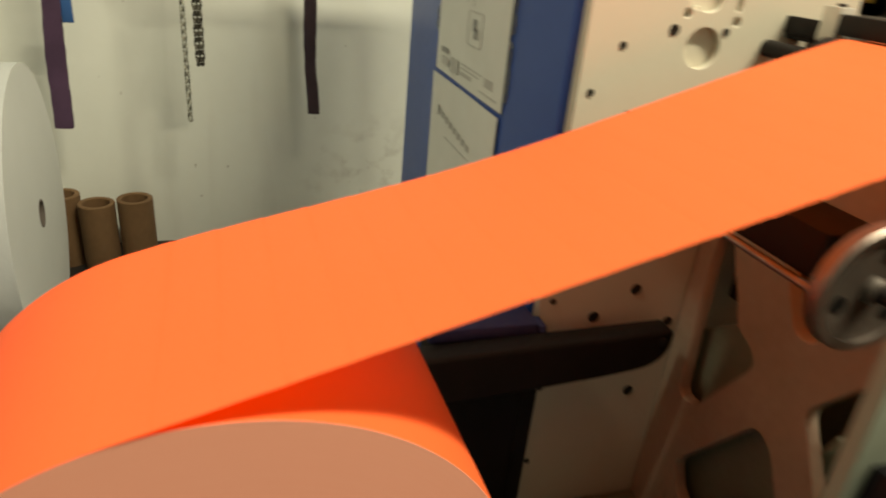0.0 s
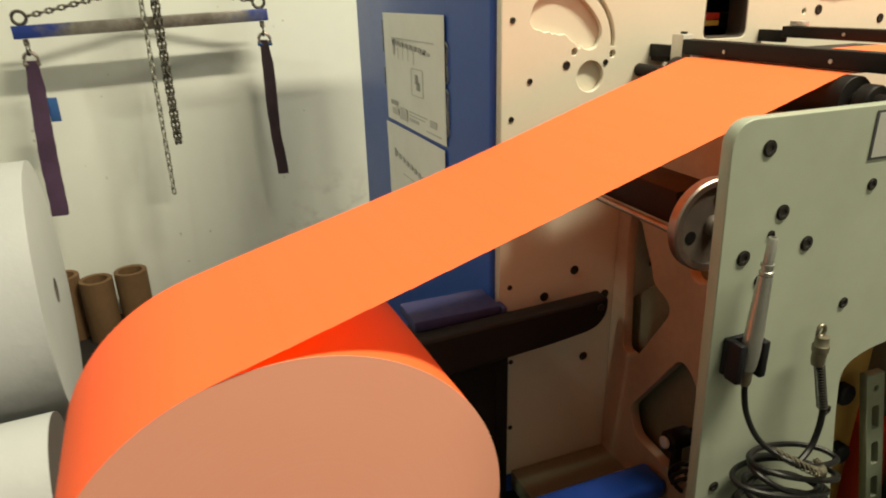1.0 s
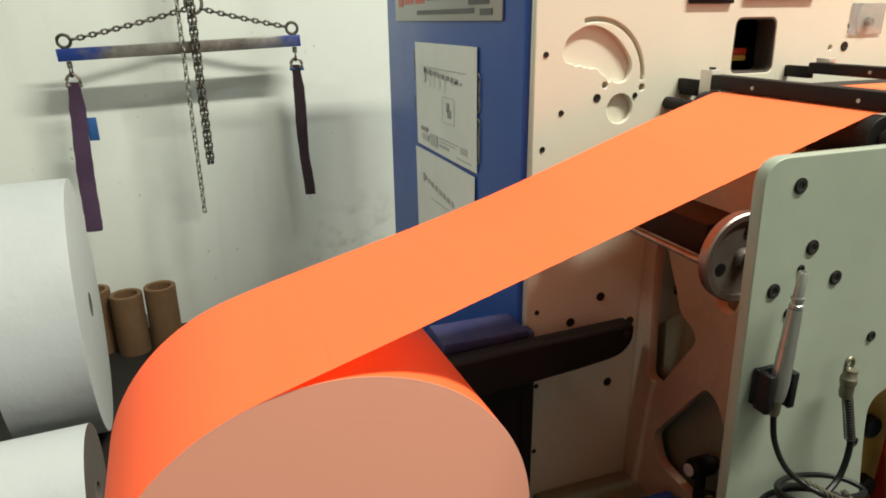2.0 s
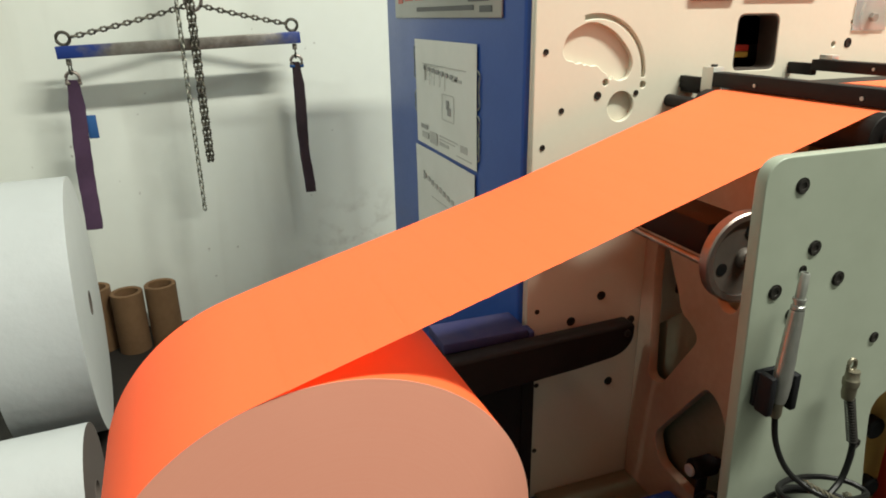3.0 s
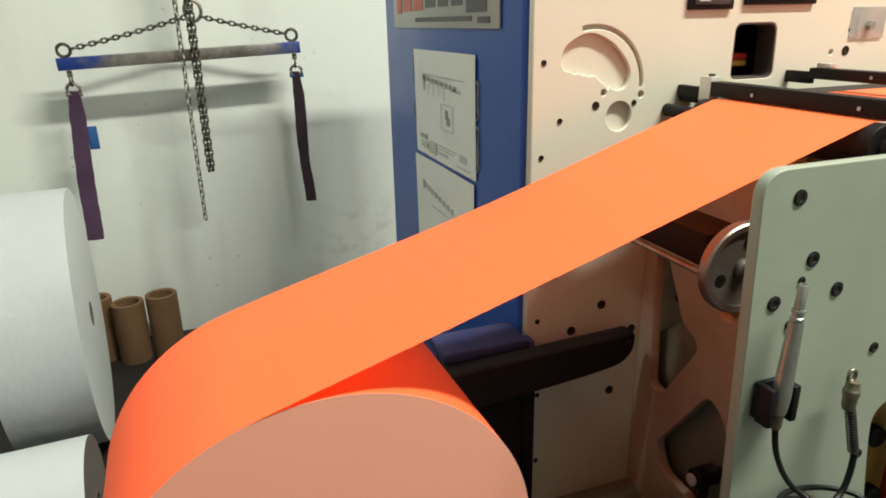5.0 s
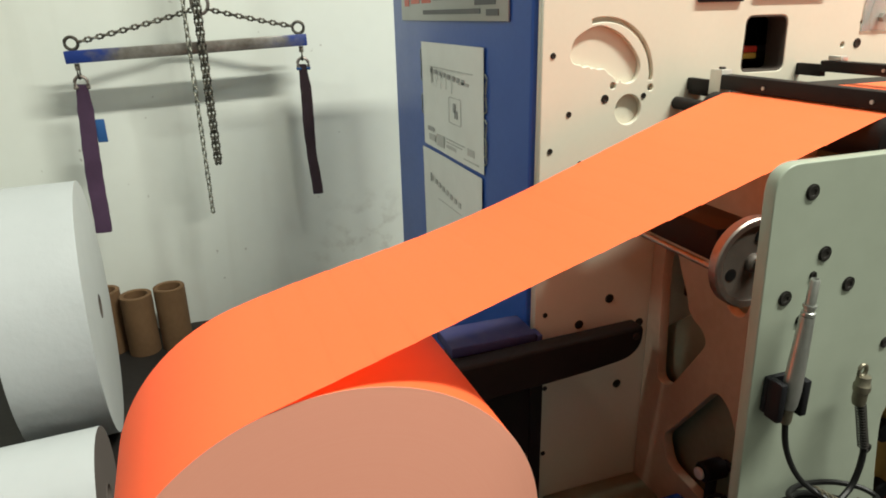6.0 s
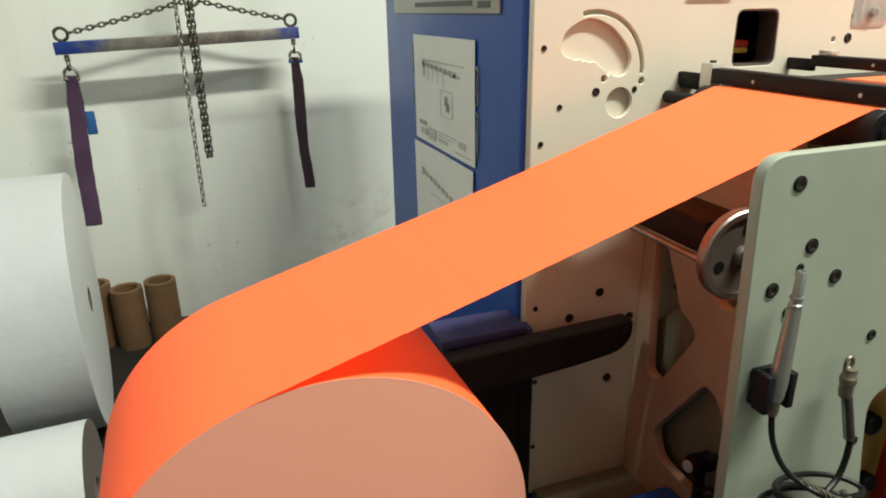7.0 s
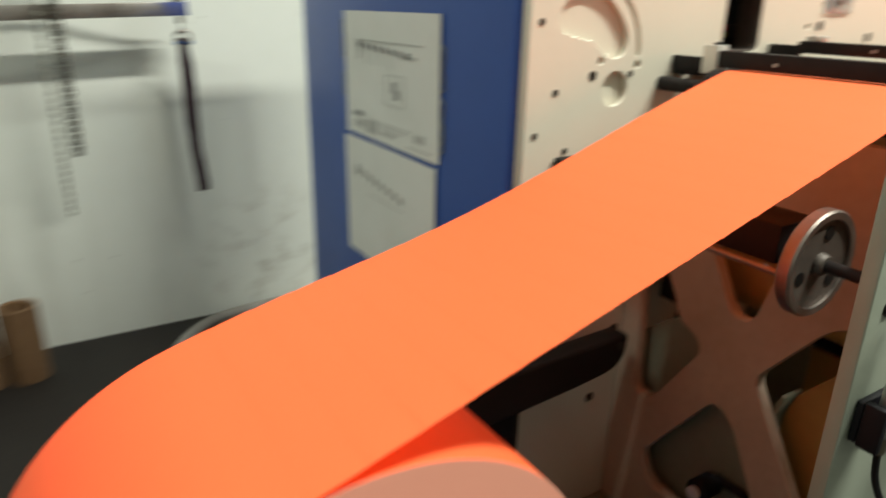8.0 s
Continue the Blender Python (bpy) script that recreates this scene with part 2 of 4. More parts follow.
SCREEN = material("screen_blue", (0.04, 0.22, 0.42), 0.2)
for dull in (BLACK, RUBBER, PLASTIC, DUSTY_BLUE):
    dull.node_tree.nodes["Principled BSDF"].inputs["Specular IOR Level"].default_value = 0.15
CHROME = material("polished_chrome", (0.48, 0.49, 0.46), 0.36, 0.8, (0.30, 0.31, 0.29), grain=150, blotch=30, vary=0.15, bump=0.02)
BRASS = material("nickel_brass", (0.26, 0.24, 0.18), 0.45, 0.8, (0.16, 0.14, 0.10), grain=120, blotch=30, vary=0.2)
CLEAR = material("clear_plastic", (0.92, 0.93, 0.92), 0.12, 0, (0.86, 0.87, 0.86), grain=40, blotch=12, vary=0.1, bump=0.02)
CLEAR.node_tree.nodes["Principled BSDF"].inputs["Transmission Weight"].default_value = 0.85
CONDUIT = material("grey_conduit", (0.38, 0.36, 0.33), 0.6, 0, (0.25, 0.22, 0.2), grain=60, blotch=12, vary=0.2)


# ---------------------------------------------------------------- building helpers
def part(name, bm, mat, parent=None, label="", smooth=True, m=None):
    """Links a bmesh as one mesh object, under parent if given."""
    me = bpy.data.meshes.new(name)
    bm.to_mesh(me)
    bm.free()
    for one in (mat if isinstance(mat, (list, tuple)) else [mat]):
        me.materials.append(one)
    if smooth:
        if smooth is True:
            for p in me.polygons:
                p.use_smooth = True
        me.set_sharp_from_angle(angle=radians(35))
    ob = new(name, me)
    if parent:
        ob.parent = parent
    if m is not None:
        ob.matrix_basis = m
    return tagged(ob, label)


def share(name, me, parent, m):
    ob = new(name, me)
    ob.parent = parent
    ob.matrix_basis = m
    return ob


def base(name, x, y, z, label, category, group="", kind=""):
    ob = new(name)
    ob.location = (x, y, z)
    ob.empty_display_size = 0.05
    return tagged(ob, label, category, group, kind)


def join(*bms):
    out = bmesh.new()
    for b in bms:
        me = bpy.data.meshes.new("tmp")
        b.to_mesh(me)
        b.free()
        out.from_mesh(me)
        bpy.data.meshes.remove(me)
    return out


def box(x0, x1, y0, y1, z0, z1, bevel=0.002, seg=2):
    bm = bmesh.new()
    bmesh.ops.create_cube(bm, size=1)
    bmesh.ops.transform(bm, verts=bm.verts, matrix=Matrix.LocRotScale(((x0 + x1) / 2, (y0 + y1) / 2, (z0 + z1) / 2), None, (x1 - x0, y1 - y0, z1 - z0)))
    if bevel:
        bmesh.ops.bevel(bm, geom=bm.edges[:], offset=bevel, segments=seg, affect="EDGES", profile=0.5)
    return bm


def lathe(profile, steps=40, m=None):
    """Turns (radius, height) pairs round z; a radius of 0 closes the end."""
    bm = bmesh.new()
    rows = []
    for r, z in profile:
        if r <= 1e-6:
            rows.append([bm.verts.new((0, 0, z))])
        else:
            rows.append([bm.verts.new((r * math.cos(2 * math.pi * i / steps), r * math.sin(2 * math.pi * i / steps), z)) for i in range(steps)])
    for a, b in zip(rows[:-1], rows[1:]):
        for i in range(steps):
            j = (i + 1) % steps
            if len(a) == 1 and len(b) == 1:
                continue
            if len(a) == 1:
                bm.faces.new((a[0], b[j], b[i]))
            elif len(b) == 1:
                bm.faces.new((a[i], a[j], b[0]))
            else:
                bm.faces.new((a[i], a[j], b[j], b[i]))
    bmesh.ops.recalc_face_normals(bm, faces=bm.faces)
    if m is not None:
        bmesh.ops.transform(bm, verts=bm.verts, matrix=m)
    return bm


def rod(a, b, r, steps=20, bevel=0.0):
    a, b = Vector(a), Vector(b)
    h = (b - a).length
    e = min(bevel, r * 0.5)
    prof = [(0, 0), (r - e, 0), (r, e), (r, h - e), (r - e, h), (0, h)] if e else [(0, 0), (r, 0), (r, h), (0, h)]
    return lathe(prof, steps, Matrix.Translation(a) @ (b - a).to_track_quat("Z", "Y").to_matrix().to_4x4())


def smooth_path(pts, n=8, closed=False):
    pts = [Vector(p) for p in pts]
    out = []
    count = len(pts)
    for i in range(count if closed else count - 1):
        if closed:
            p0, p1, p2, p3 = (pts[(i + k) % count] for k in (-1, 0, 1, 2))
        else:
            p0, p1, p2, p3 = pts[max(i - 1, 0)], pts[i], pts[i + 1], pts[min(i + 2, count - 1)]
        for k in range(n):
            t = k / n
            out.append(0.5 * (2 * p1 + (p2 - p0) * t + (2 * p0 - 5 * p1 + 4 * p2 - p3) * t * t + (3 * p1 - p0 - 3 * p2 + p3) * t ** 3))
    if not closed:
        out.append(pts[-1])
    return out


def tube(pts, r, n=8, steps=10, closed=False, smoothed=True):
    """A round tube along a path."""
    path = smooth_path(pts, n, closed) if smoothed else [Vector(p) for p in pts]
    bm = bmesh.new()
    rings = []
    up = Vector((0, 0, 1))
    total = len(path)
    for i, p in enumerate(path):
        d = (path[(i + 1) % total] - path[i - 1]) if closed else (path[min(i + 1, total - 1)] - path[max(i - 1, 0)])
        d.normalize()
        side = d.cross(up)
        if side.length < 0.05:
            side = d.cross(Vector((0, 1, 0)))
        side.normalize()
        other = side.cross(d)
        rr = r(i / max(1, total - 1)) if callable(r) else r
        rings.append([bm.verts.new(p + rr * (side * math.cos(2 * math.pi * k / steps) + other * math.sin(2 * math.pi * k / steps))) for k in range(steps)])
    for i in range(total if closed else total - 1):
        a, b = rings[i], rings[(i + 1) % total]
        for k in range(steps):
            j = (k + 1) % steps
            bm.faces.new((a[k], a[j], b[j], b[k]))
    if not closed:
        bm.faces.new(rings[0][::-1])
        bm.faces.new(rings[-1])
    bmesh.ops.recalc_face_normals(bm, faces=bm.faces)
    return bm


def round_poly(pts, r, n=5):
    """Rounds the corners of a 2D polygon."""
    out = []
    count = len(pts)
    for i in range(count):
        p0, p1, p2 = (Vector(pts[(i + k) % count]) for k in (-1, 0, 1))
        rr = r[i] if isinstance(r, (list, tuple)) else r
        if rr <= 0:
            out.append(tuple(p1))
            continue
        a = p1 + (p0 - p1).normalized() * min(rr, (p0 - p1).length * 0.45)
        b = p1 + (p2 - p1).normalized() * min(rr, (p2 - p1).length * 0.45)
        for k in range(n + 1):
            t = k / n
            out.append(tuple((1 - t) ** 2 * a + 2 * t * (1 - t) * p1 + t * t * b))
    return out


def circle(x, y, r, n=24):
    return [(x + r * math.cos(2 * math.pi * i / n), y + r * math.sin(2 * math.pi * i / n)) for i in range(n)]


def cut_plate(outline, holes, thick, bevel=0.0015):
    """A flat plate in the xy plane with openings through it, from z = 0 to thick."""
    cu = bpy.data.curves.new("tmp", "CURVE")
    cu.dimensions, cu.fill_mode, cu.extrude = "2D", "BOTH", thick / 2 - bevel
    cu.bevel_depth, cu.bevel_resolution, cu.offset = bevel, 1, -bevel
    for loop in (outline, *holes):
        s = cu.splines.new("POLY")
        s.points.add(len(loop) - 1)
        for p, (x, y) in zip(s.points, loop):
            p.co = (x, y, 0, 1)
        s.use_cyclic_u = True
    ob = bpy.data.objects.new("tmp", cu)
    scene.collection.objects.link(ob)
    me = bpy.data.meshes.new_from_object(ob.evaluated_get(bpy.context.evaluated_depsgraph_get()))
    bm = bmesh.new()
    bm.from_mesh(me)
    bpy.data.objects.remove(ob)
    bpy.data.curves.remove(cu)
    bpy.data.meshes.remove(me)
    bmesh.ops.remove_doubles(bm, verts=bm.verts, dist=1e-6)
    bmesh.ops.translate(bm, verts=bm.verts, vec=(0, 0, thick / 2))
    bm.normal_update()
    for f in bm.faces:
        f.smooth = abs(f.normal.z) < 0.99
    return bm


# plates drawn in (x, z) stand up facing -y; plates drawn in (y, z) face -x
STAND_XZ = Matrix(((1, 0, 0, 0), (0, 0, 1, 0), (0, 1, 0, 0), (0, 0, 0, 1)))
STAND_YZ = Matrix(((0, 0, 1, 0), (1, 0, 0, 0), (0, 1, 0, 0), (0, 0, 0, 1)))


def stood(bm, turn, offset):
    bmesh.ops.transform(bm, verts=bm.verts, matrix=Matrix.Translation(offset) @ turn)
    bmesh.ops.recalc_face_normals(bm, faces=bm.faces)
    return bm


# ---------------------------------------------------------------- the room
def slab(name, x0, x1, y0, y1, z0, z1, mat, label, category):
    return tagged(part(name, box(x0, x1, y0, y1, z0, z1, 0), mat, smooth=False), label, category, kind="structure")


slab("floor", -3.2, 4.2, -2.4, 2.38, -0.1, 0, FLOOR, "dark worn concrete workshop floor", "floor")
slab("wall_north", -3.2, 4.2, 2.38, 2.5, -0.1, 4.5, WALL, "white painted plaster wall with stains and scuffs", "wall")
slab("wall_south", -3.2, 4.2, -2.5, -2.4, -0.1, 4.5, CEIL, "plain grey workshop wall", "wall")
slab("wall_west", -3.3, -3.2, -2.5, 2.5, -0.1, 4.5, CEIL, "plain grey workshop wall", "wall")
slab("wall_east", 4.2, 4.3, -2.5, 2.5, -0.1, 4.5, CEIL, "plain grey workshop wall", "wall")
slab("ceiling", -3.3, 4.3, -2.5, 2.5, 4.5, 4.6, CEIL, "plain grey ceiling", "ceiling")

# ---------------------------------------------------------------- unwinding orange roll
ROLL_R = 0.2652
NEAR, FAR = Vector((0.0118, 0.4525, 0.4903)), Vector((-0.0002, 0.7340, 0.4966))
AXIS = (FAR - NEAR).normalized()
WIDTH = (FAR - NEAR).length
ROLL_POSE = Matrix.Translation((NEAR + FAR) / 2) @ Vector((0, 1, 0)).rotation_difference(AXIS).to_matrix().to_4x4()
TURN_TIME = 2.05


def lathe_y(profile, steps, m=None):
    bm = lathe(profile, steps)
    bmesh.ops.transform(bm, verts=bm.verts, matrix=(m or Matrix()) @ Matrix.Rotation(-math.pi / 2, 4, "X"))
    return bm


def wound_roll(name, radius, width, core_r, skin, end, label, category, wall=0.012, plug=False, core_skin=None):
    """A roll of paper round the local y axis on a cardboard core."""
    h = width / 2
    roll = base(name, 0, 0, 0, label, category)
    bm = lathe_y([(core_r, -h), (radius - 0.0002, -h), (radius, -h + 0.0002), (radius, h - 0.0002), (radius - 0.0002, h), (core_r, h), (core_r, -h)], 160)
    for f in bm.faces:
        f.material_index = 1 if abs(f.normal.y) > 0.5 else 0
    part("paper", bm, [skin, end], roll)
    # core_skin darkens a thin core so that it merges with the hole's shade
    part("core", lathe_y([(core_r - wall, -h - 0.001), (core_r - 0.0005, -h - 0.001), (core_r - 0.0005, h + 0.001), (core_r - wall, h + 0.001), (core_r - wall, -h - 0.001)], 48), core_skin or CARD, roll, "thin grey core darkened to match the shaded hole" if core_skin else "brown cardboard core")
    if plug:
        part("core_plug", lathe_y([(0, -h + .05), (core_r - wall - .0005, -h + .05), (core_r - wall - .0005, h - .05), (0, h - .05)], 32), RUBBER, roll, "dark core plug")
    return roll


orange_roll = wound_roll("orange_paper_roll", ROLL_R, WIDTH, 0.05, ORANGE, ORANGE_END, "large wound roll of fluorescent orange paper unwinding", "paper roll")
part("chuck", lathe_y([(0, -WIDTH / 2 - 0.02), (0.02, -WIDTH / 2 - 0.02), (0.022, -WIDTH / 2 - 0.012), (0.037, -WIDTH / 2 - 0.01), (0.037, WIDTH / 2 + 0.012), (0.022, WIDTH / 2 + 0.03), (0, WIDTH / 2 + 0.03)], 32), STEEL, orange_roll, "steel shaft chuck")
orange_roll.matrix_world = ROLL_POSE

# ---------------------------------------------------------------- running web
IDLER = Vector((0.752, 0.0, 0.970))
IDLER_R = 0.030
WEB_Z = IDLER.z + IDLER_R + 0.0006
Y_NEAR, Y_FAR = 0.4425, 0.7355
PIECES = 18
REST = 0.5


def tangent(c, side):
    """Where the upper common tangent leaves the roll (at its rim on one side) and meets the idler."""
    dx, dz = IDLER.x - c.x, IDLER.z - c.z
    a = math.atan2(dz, dx) + math.acos((ROLL_R - IDLER_R) / math.hypot(dx, dz))
    return on_roll(a, side), Vector((IDLER.x + (IDLER_R + 0.0004) * math.cos(a), 0, IDLER.z + (IDLER_R + 0.0004) * math.sin(a))), a


def on_roll(a, side):
    """A point just over the roll's rim at the angle a, near (-1) or far (1)."""
    return ROLL_POSE @ Vector(((ROLL_R + 0.0004) * math.cos(a), side * (WIDTH / 2 + 0.0001), (ROLL_R + 0.0004) * math.sin(a)))


T_NEAR, E_NEAR, A_NEAR = tangent(NEAR, -1)
T_FAR, E_FAR, A_FAR = tangent(FAR, 1)


# how slack the web hangs, second by second: it flutters about once a turn of the roll
SLACK = ((0, .85), (.5, .85), (1.0, .25), (1.5, .9), (2.2, .5), (2.8, .1), (3.0, .25), (3.3, .9), (3.7, 1), (4.0, .9), (4.5, .1), (5.2, .4), (5.7, 1.1), (6.0, 1.1), (6.3, .3), (7.0, .1), (7.3, .5), (7.6, 1), (8.0, 1.1))


def slack_at(t):
    for (t0, v0), (t1, v1) in zip(SLACK[:-1], SLACK[1:]):
        if t <= t1:
            u = (t - t0) / (t1 - t0)
            return v0 + (v1 - v0) * (3 * u * u - 2 * u ** 3)
    return SLACK[-1][1]


def web_line(s, slack):
    """The web's near and far edge at s (0 at the roll, 1 at the idler): slack sags the far edge and lifts the near one."""
    dip = math.sin(math.pi * min(1, max(0, s)) ** 0.85) ** 2
    near = T_NEAR.lerp(E_NEAR, s) - Vector((0, 0, (0.0025 - 0.003 * slack) * dip))
    far = T_FAR.lerp(E_FAR, s) - Vector((0, 0, (0.006 + 0.013 * slack) * dip))
    k = min(1, max(0, s / 0.35))
    k = 2 * k - k * k
    near.y, far.y = T_NEAR.y + (Y_NEAR - T_NEAR.y) * k, T_FAR.y + (Y_FAR - T_FAR.y) * k
    return near, far


def piece_pose(i, slack):
    n0, f0 = web_line(i / PIECES, slack)
    n1, f1 = web_line((i + 1) / PIECES, slack)
    mid = (n0 + n1 + f0 + f1) / 4
    along = ((n1 + f1) - (n0 + f0)).normalized()
    across = ((f0 + f1) - (n0 + n1)).normalized()
    up = along.cross(across).normalized()
    across = up.cross(along)
    m = Matrix((along, across, up)).transposed().to_4x4()
    return Matrix.Translation(mid) @ m


def piece_sheet(i):
    """One stretch of the web as a thin sheet in its own space, bowed as it lies half slack; it laps a hair over the next."""
    back = piece_pose(i, REST).inverted()
    bm = bmesh.new()
    rows = []
    for k in range(5):
        near, far = web_line((i - (0.02 if i else 0) + (1.02 if i else 1) * k / 4) / PIECES, REST)
        a, b = back @ near, back @ far
        if k == 0 and i:
            a.z, b.z = a.z - 0.0004, b.z - 0.0004
        rows.append([bm.verts.new(a.lerp(b, u / 4)) for u in range(5)])
    for a, b in zip(rows[:-1], rows[1:]):
        for k in range(4):
            bm.faces.new((a[k], b[k], b[k + 1], a[k + 1]))
    return bm


web = base("running_paper_web", 0, 0, 0, "taut running web of fluorescent orange paper between roll and press", "paper web")
web_pieces = []
for i in range(PIECES):
    piece = part("web_piece", piece_sheet(i), WEB_ORANGE, web)
    piece.matrix_basis = piece_pose(i, slack_at(0))
    web_pieces.append(piece)


def web_over_idler():
    """The web bent over the idler and running level into the press."""
    a0 = math.atan2(E_NEAR.z - IDLER.z, E_NEAR.x - IDLER.x)
    pts = []
    for k in range(9):
        a = a0 + (math.pi / 2 - a0) * k / 8
        pts.append((IDLER.x + (IDLER_R + 0.0004) * math.cos(a), IDLER.z + (IDLER_R + 0.0004) * math.sin(a)))
    pts += [(0.9, WEB_Z - 0.0009), (1.1, WEB_Z - 0.0009), (1.9, WEB_Z - 0.0005)]
    bm = bmesh.new()
    rows = [[bm.verts.new((x, y, z)) for y in (Y_NEAR, Y_FAR)] for x, z in pts]
    for a, b in zip(rows[:-1], rows[1:]):
        bm.faces.new((a[0], b[0], b[1], a[1]))
    return bm


def web_on_roll():
    """The outermost turn, still lying on the roll behind the line where the web leaves it."""
    bm = bmesh.new()
    rows = []
    for k in range(61):
        back = radians(200) * k / 60 - 0.004
        near, far = on_roll(A_NEAR + back, -1), on_roll(A_FAR + back, 1)
        rows.append([bm.verts.new(near.lerp(far, u / 4)) for u in range(5)])
    for a, b in zip(rows[:-1], rows[1:]):
        for k in range(4):
            bm.faces.new((b[k], a[k], a[k + 1], b[k + 1]))
    return bm


part("outer_turn", web_on_roll(), WEB_ORANGE, web)
part("web_in_press", web_over_idler(), WEB_ORANGE, web)

# ---------------------------------------------------------------- press: rear side frame
REAR = 0.86


def screw_mesh(r):
    """A socket screw sunk in its counterbore, facing -y."""
    bm = lathe([(0, 0.0005), (r * 0.42, 0.0005), (r * 0.45, 0.0016), (r * 0.78, 0.0018), (r * 0.8, 0.0), (r * 0.97, 0.0), (r, 0.0006), (r, -0.003), (0, -0.003)], 20)
    bmesh.ops.transform(bm, verts=bm.verts, matrix=Matrix.Rotation(math.pi / 2, 4, "X"))
    me = bpy.data.meshes.new("screw")
    bm.to_mesh(me)
    bm.free()
    me.materials.append(DARK)
    for p in me.polygons:
        p.use_smooth = True
    me.set_sharp_from_angle(angle=radians(35))
    return me


SMALL_SCREW, BIG_SCREW, MID_SCREW = screw_mesh(0.0052), screw_mesh(0.0095), screw_mesh(0.0075)

rear = base("rear_side_frame", 0.47, REAR, 0.12, "tall cream painted steel side frame of a printing press", "machine frame")
recess = [(p.x + .005, p.y + .007) for p in smooth_path([(.519, 1.060, 0), (.530, 1.085, 0), (.570, 1.103, 0), (.610, 1.092, 0), (.640, 1.068, 0), (.660, 1.038, 0), (.655, 1.012, 0), (.640, 1.004, 0), (.626, 1.006, 0), (.622, 1.011, 0), (.616, 1.006, 0), (.608, 1.016, 0), (.598, 1.022, 0), (.588, 1.031, 0), (.575, 1.031, 0), (.566, 1.034, 0), (.561, 1.033, 0), (.556, 1.037, 0), (.545, 1.036, 0), (.538, 1.040, 0), (.528, 1.042, 0), (.522, 1.048, 0)], 5, True)]
arc = [radians(104 - 106 * k / 22) for k in range(23)]
slot = [(.588 + .1065 * math.cos(a), 1.018 + .1065 * math.sin(a)) for a in arc] + [(.588 + .0985 * math.cos(a), 1.018 + .0985 * math.sin(a)) for a in arc[::-1]]
square = round_poly([(.892, 1.017), (.996, 1.017), (.991, 1.120), (.892, 1.120)], 0.016)
front_holes = [recess, slot, circle(.647, .964, .027, 32), circle(.6915, 1.001, .0062, 16), circle(.612, 1.008, .006, 12), square, circle(1.140, 1.060, .0055, 14), circle(1.181, 1.102, .004, 12)]
outline = [(.470, .13), (2.8, .13), (2.8, 1.5), (.470, 1.5)]
part("front_plate", stood(cut_plate(outline, front_holes, 0.011), STAND_XZ, (-.47, 0, -.12)), CREAM, rear, smooth=False)
back_holes = [square]
part("back_plate", stood(cut_plate(outline, back_holes, 0.0085), STAND_XZ, (-.47, 0.0115, -.12)), CREAM, rear, smooth=False)
for x, z, me in ((.490, 1.064, SMALL_SCREW), (.525, .963, SMALL_SCREW), (.490, .900, SMALL_SCREW), (.492, .577, SMALL_SCREW), (.497, .411, SMALL_SCREW), (.498, .252, SMALL_SCREW),
                 (.569, .543, BIG_SCREW), (.636, .589, BIG_SCREW), (.669, .385, BIG_SCREW), (.712, .522, BIG_SCREW), (1.178, 1.062, BIG_SCREW), (1.36, 1.04, BIG_SCREW), (1.42, 1.115, SMALL_SCREW), (.597, .986, MID_SCREW), (.678, .987, SMALL_SCREW), (.552, .872, SMALL_SCREW)):
    share("screw", me, rear, pose(x - .47, -0.0004, z - .12))

# brown sleeve added so that the opening's cream inner edges look shaded
sleeve_in = round_poly([(.8945, 1.0195), (.9935, 1.0195), (.9885, 1.1175), (.8945, 1.1175)], 0.0145)
part("opening_liner", stood(cut_plate(round_poly([(.8925, 1.0175), (.9955, 1.0175), (.9905, 1.1195), (.8925, 1.1195)], 0.0157), [sleeve_in], 0.046, 0.0004), STAND_XZ, (-.47, 0.001, -.12)), DULL, rear, "dark brown sleeve added to darken the square opening's inner edges", smooth=False)

housing = tagged(part("rear_drive_housing", join(box(.86, 1.30, .892, 1.15, .95, .96), box(.86, 1.30, .892, 1.15, 1.16, 1.17), box(.86, .87, .892, 1.15, .962, 1.158), box(1.29, 1.30, .892, 1.15, .962, 1.158), box(.872, 1.288, 1.14, 1.15, .962, 1.158)), BLACK), "black sheet steel drive housing behind the side frame", "machine housing")
gauge = base("drive_coupling", .975, .93, 1.045, "red and yellow coupling rings on a dark shaft", "machine part")
part("shaft", rod((0.019, 0.02, 0), (.30, .02, 0), .016), BLACK, gauge)
part("red_ring", box(-.025, .018, 0, .04, .003, .016), RED, gauge, "red ring")
part("yellow_ring", box(-.025, .018, 0, .04, -.009, .002), YELLOW, gauge, "yellow ring")

# displays mounted on the rear frame
def display(x0, x1, z0, z1, glass, label):
    d = base("control_display", x0, REAR, z0, label, "display")
    part("bezel", box(0, x1 - x0, -0.008, -0.0005, 0, z1 - z0, 0.002), PLASTIC, d)
    part("screen", box(.010, x1 - x0 - .010, -0.0105, -0.0085, .009, z1 - z0 - .009, 0.0005), glass, d)
    for k in range(4):
        part("readout_bar", box(.018, .018 + (x1 - x0 - .05) * (0.5 + 0.12 * k), -0.0118, -0.0108, .014 + .011 * k, .019 + .011 * k, 0), SIGN, d, smooth=False)
    return d


display(.775, .874, 1.145, 1.21, SIGN_DARK, "small dark display in a black bezel")
display(.902, 1.073, 1.152, 1.22, SCREEN, "blue lit control display in a black bezel")
cover = base("clear_cover_plate", 1.18, REAR, 1.085, "small clear plastic cover plate with a bolt", "cover plate")
part("plate", box(0, .09, -.004, -.0005, 0, .06, .001), CLEAR, cover)
part("bolt", rod((.045, -.004, .025), (.045, -.014, .025), .009, 6, .001), STEEL, cover, "hexagonal steel bolt")

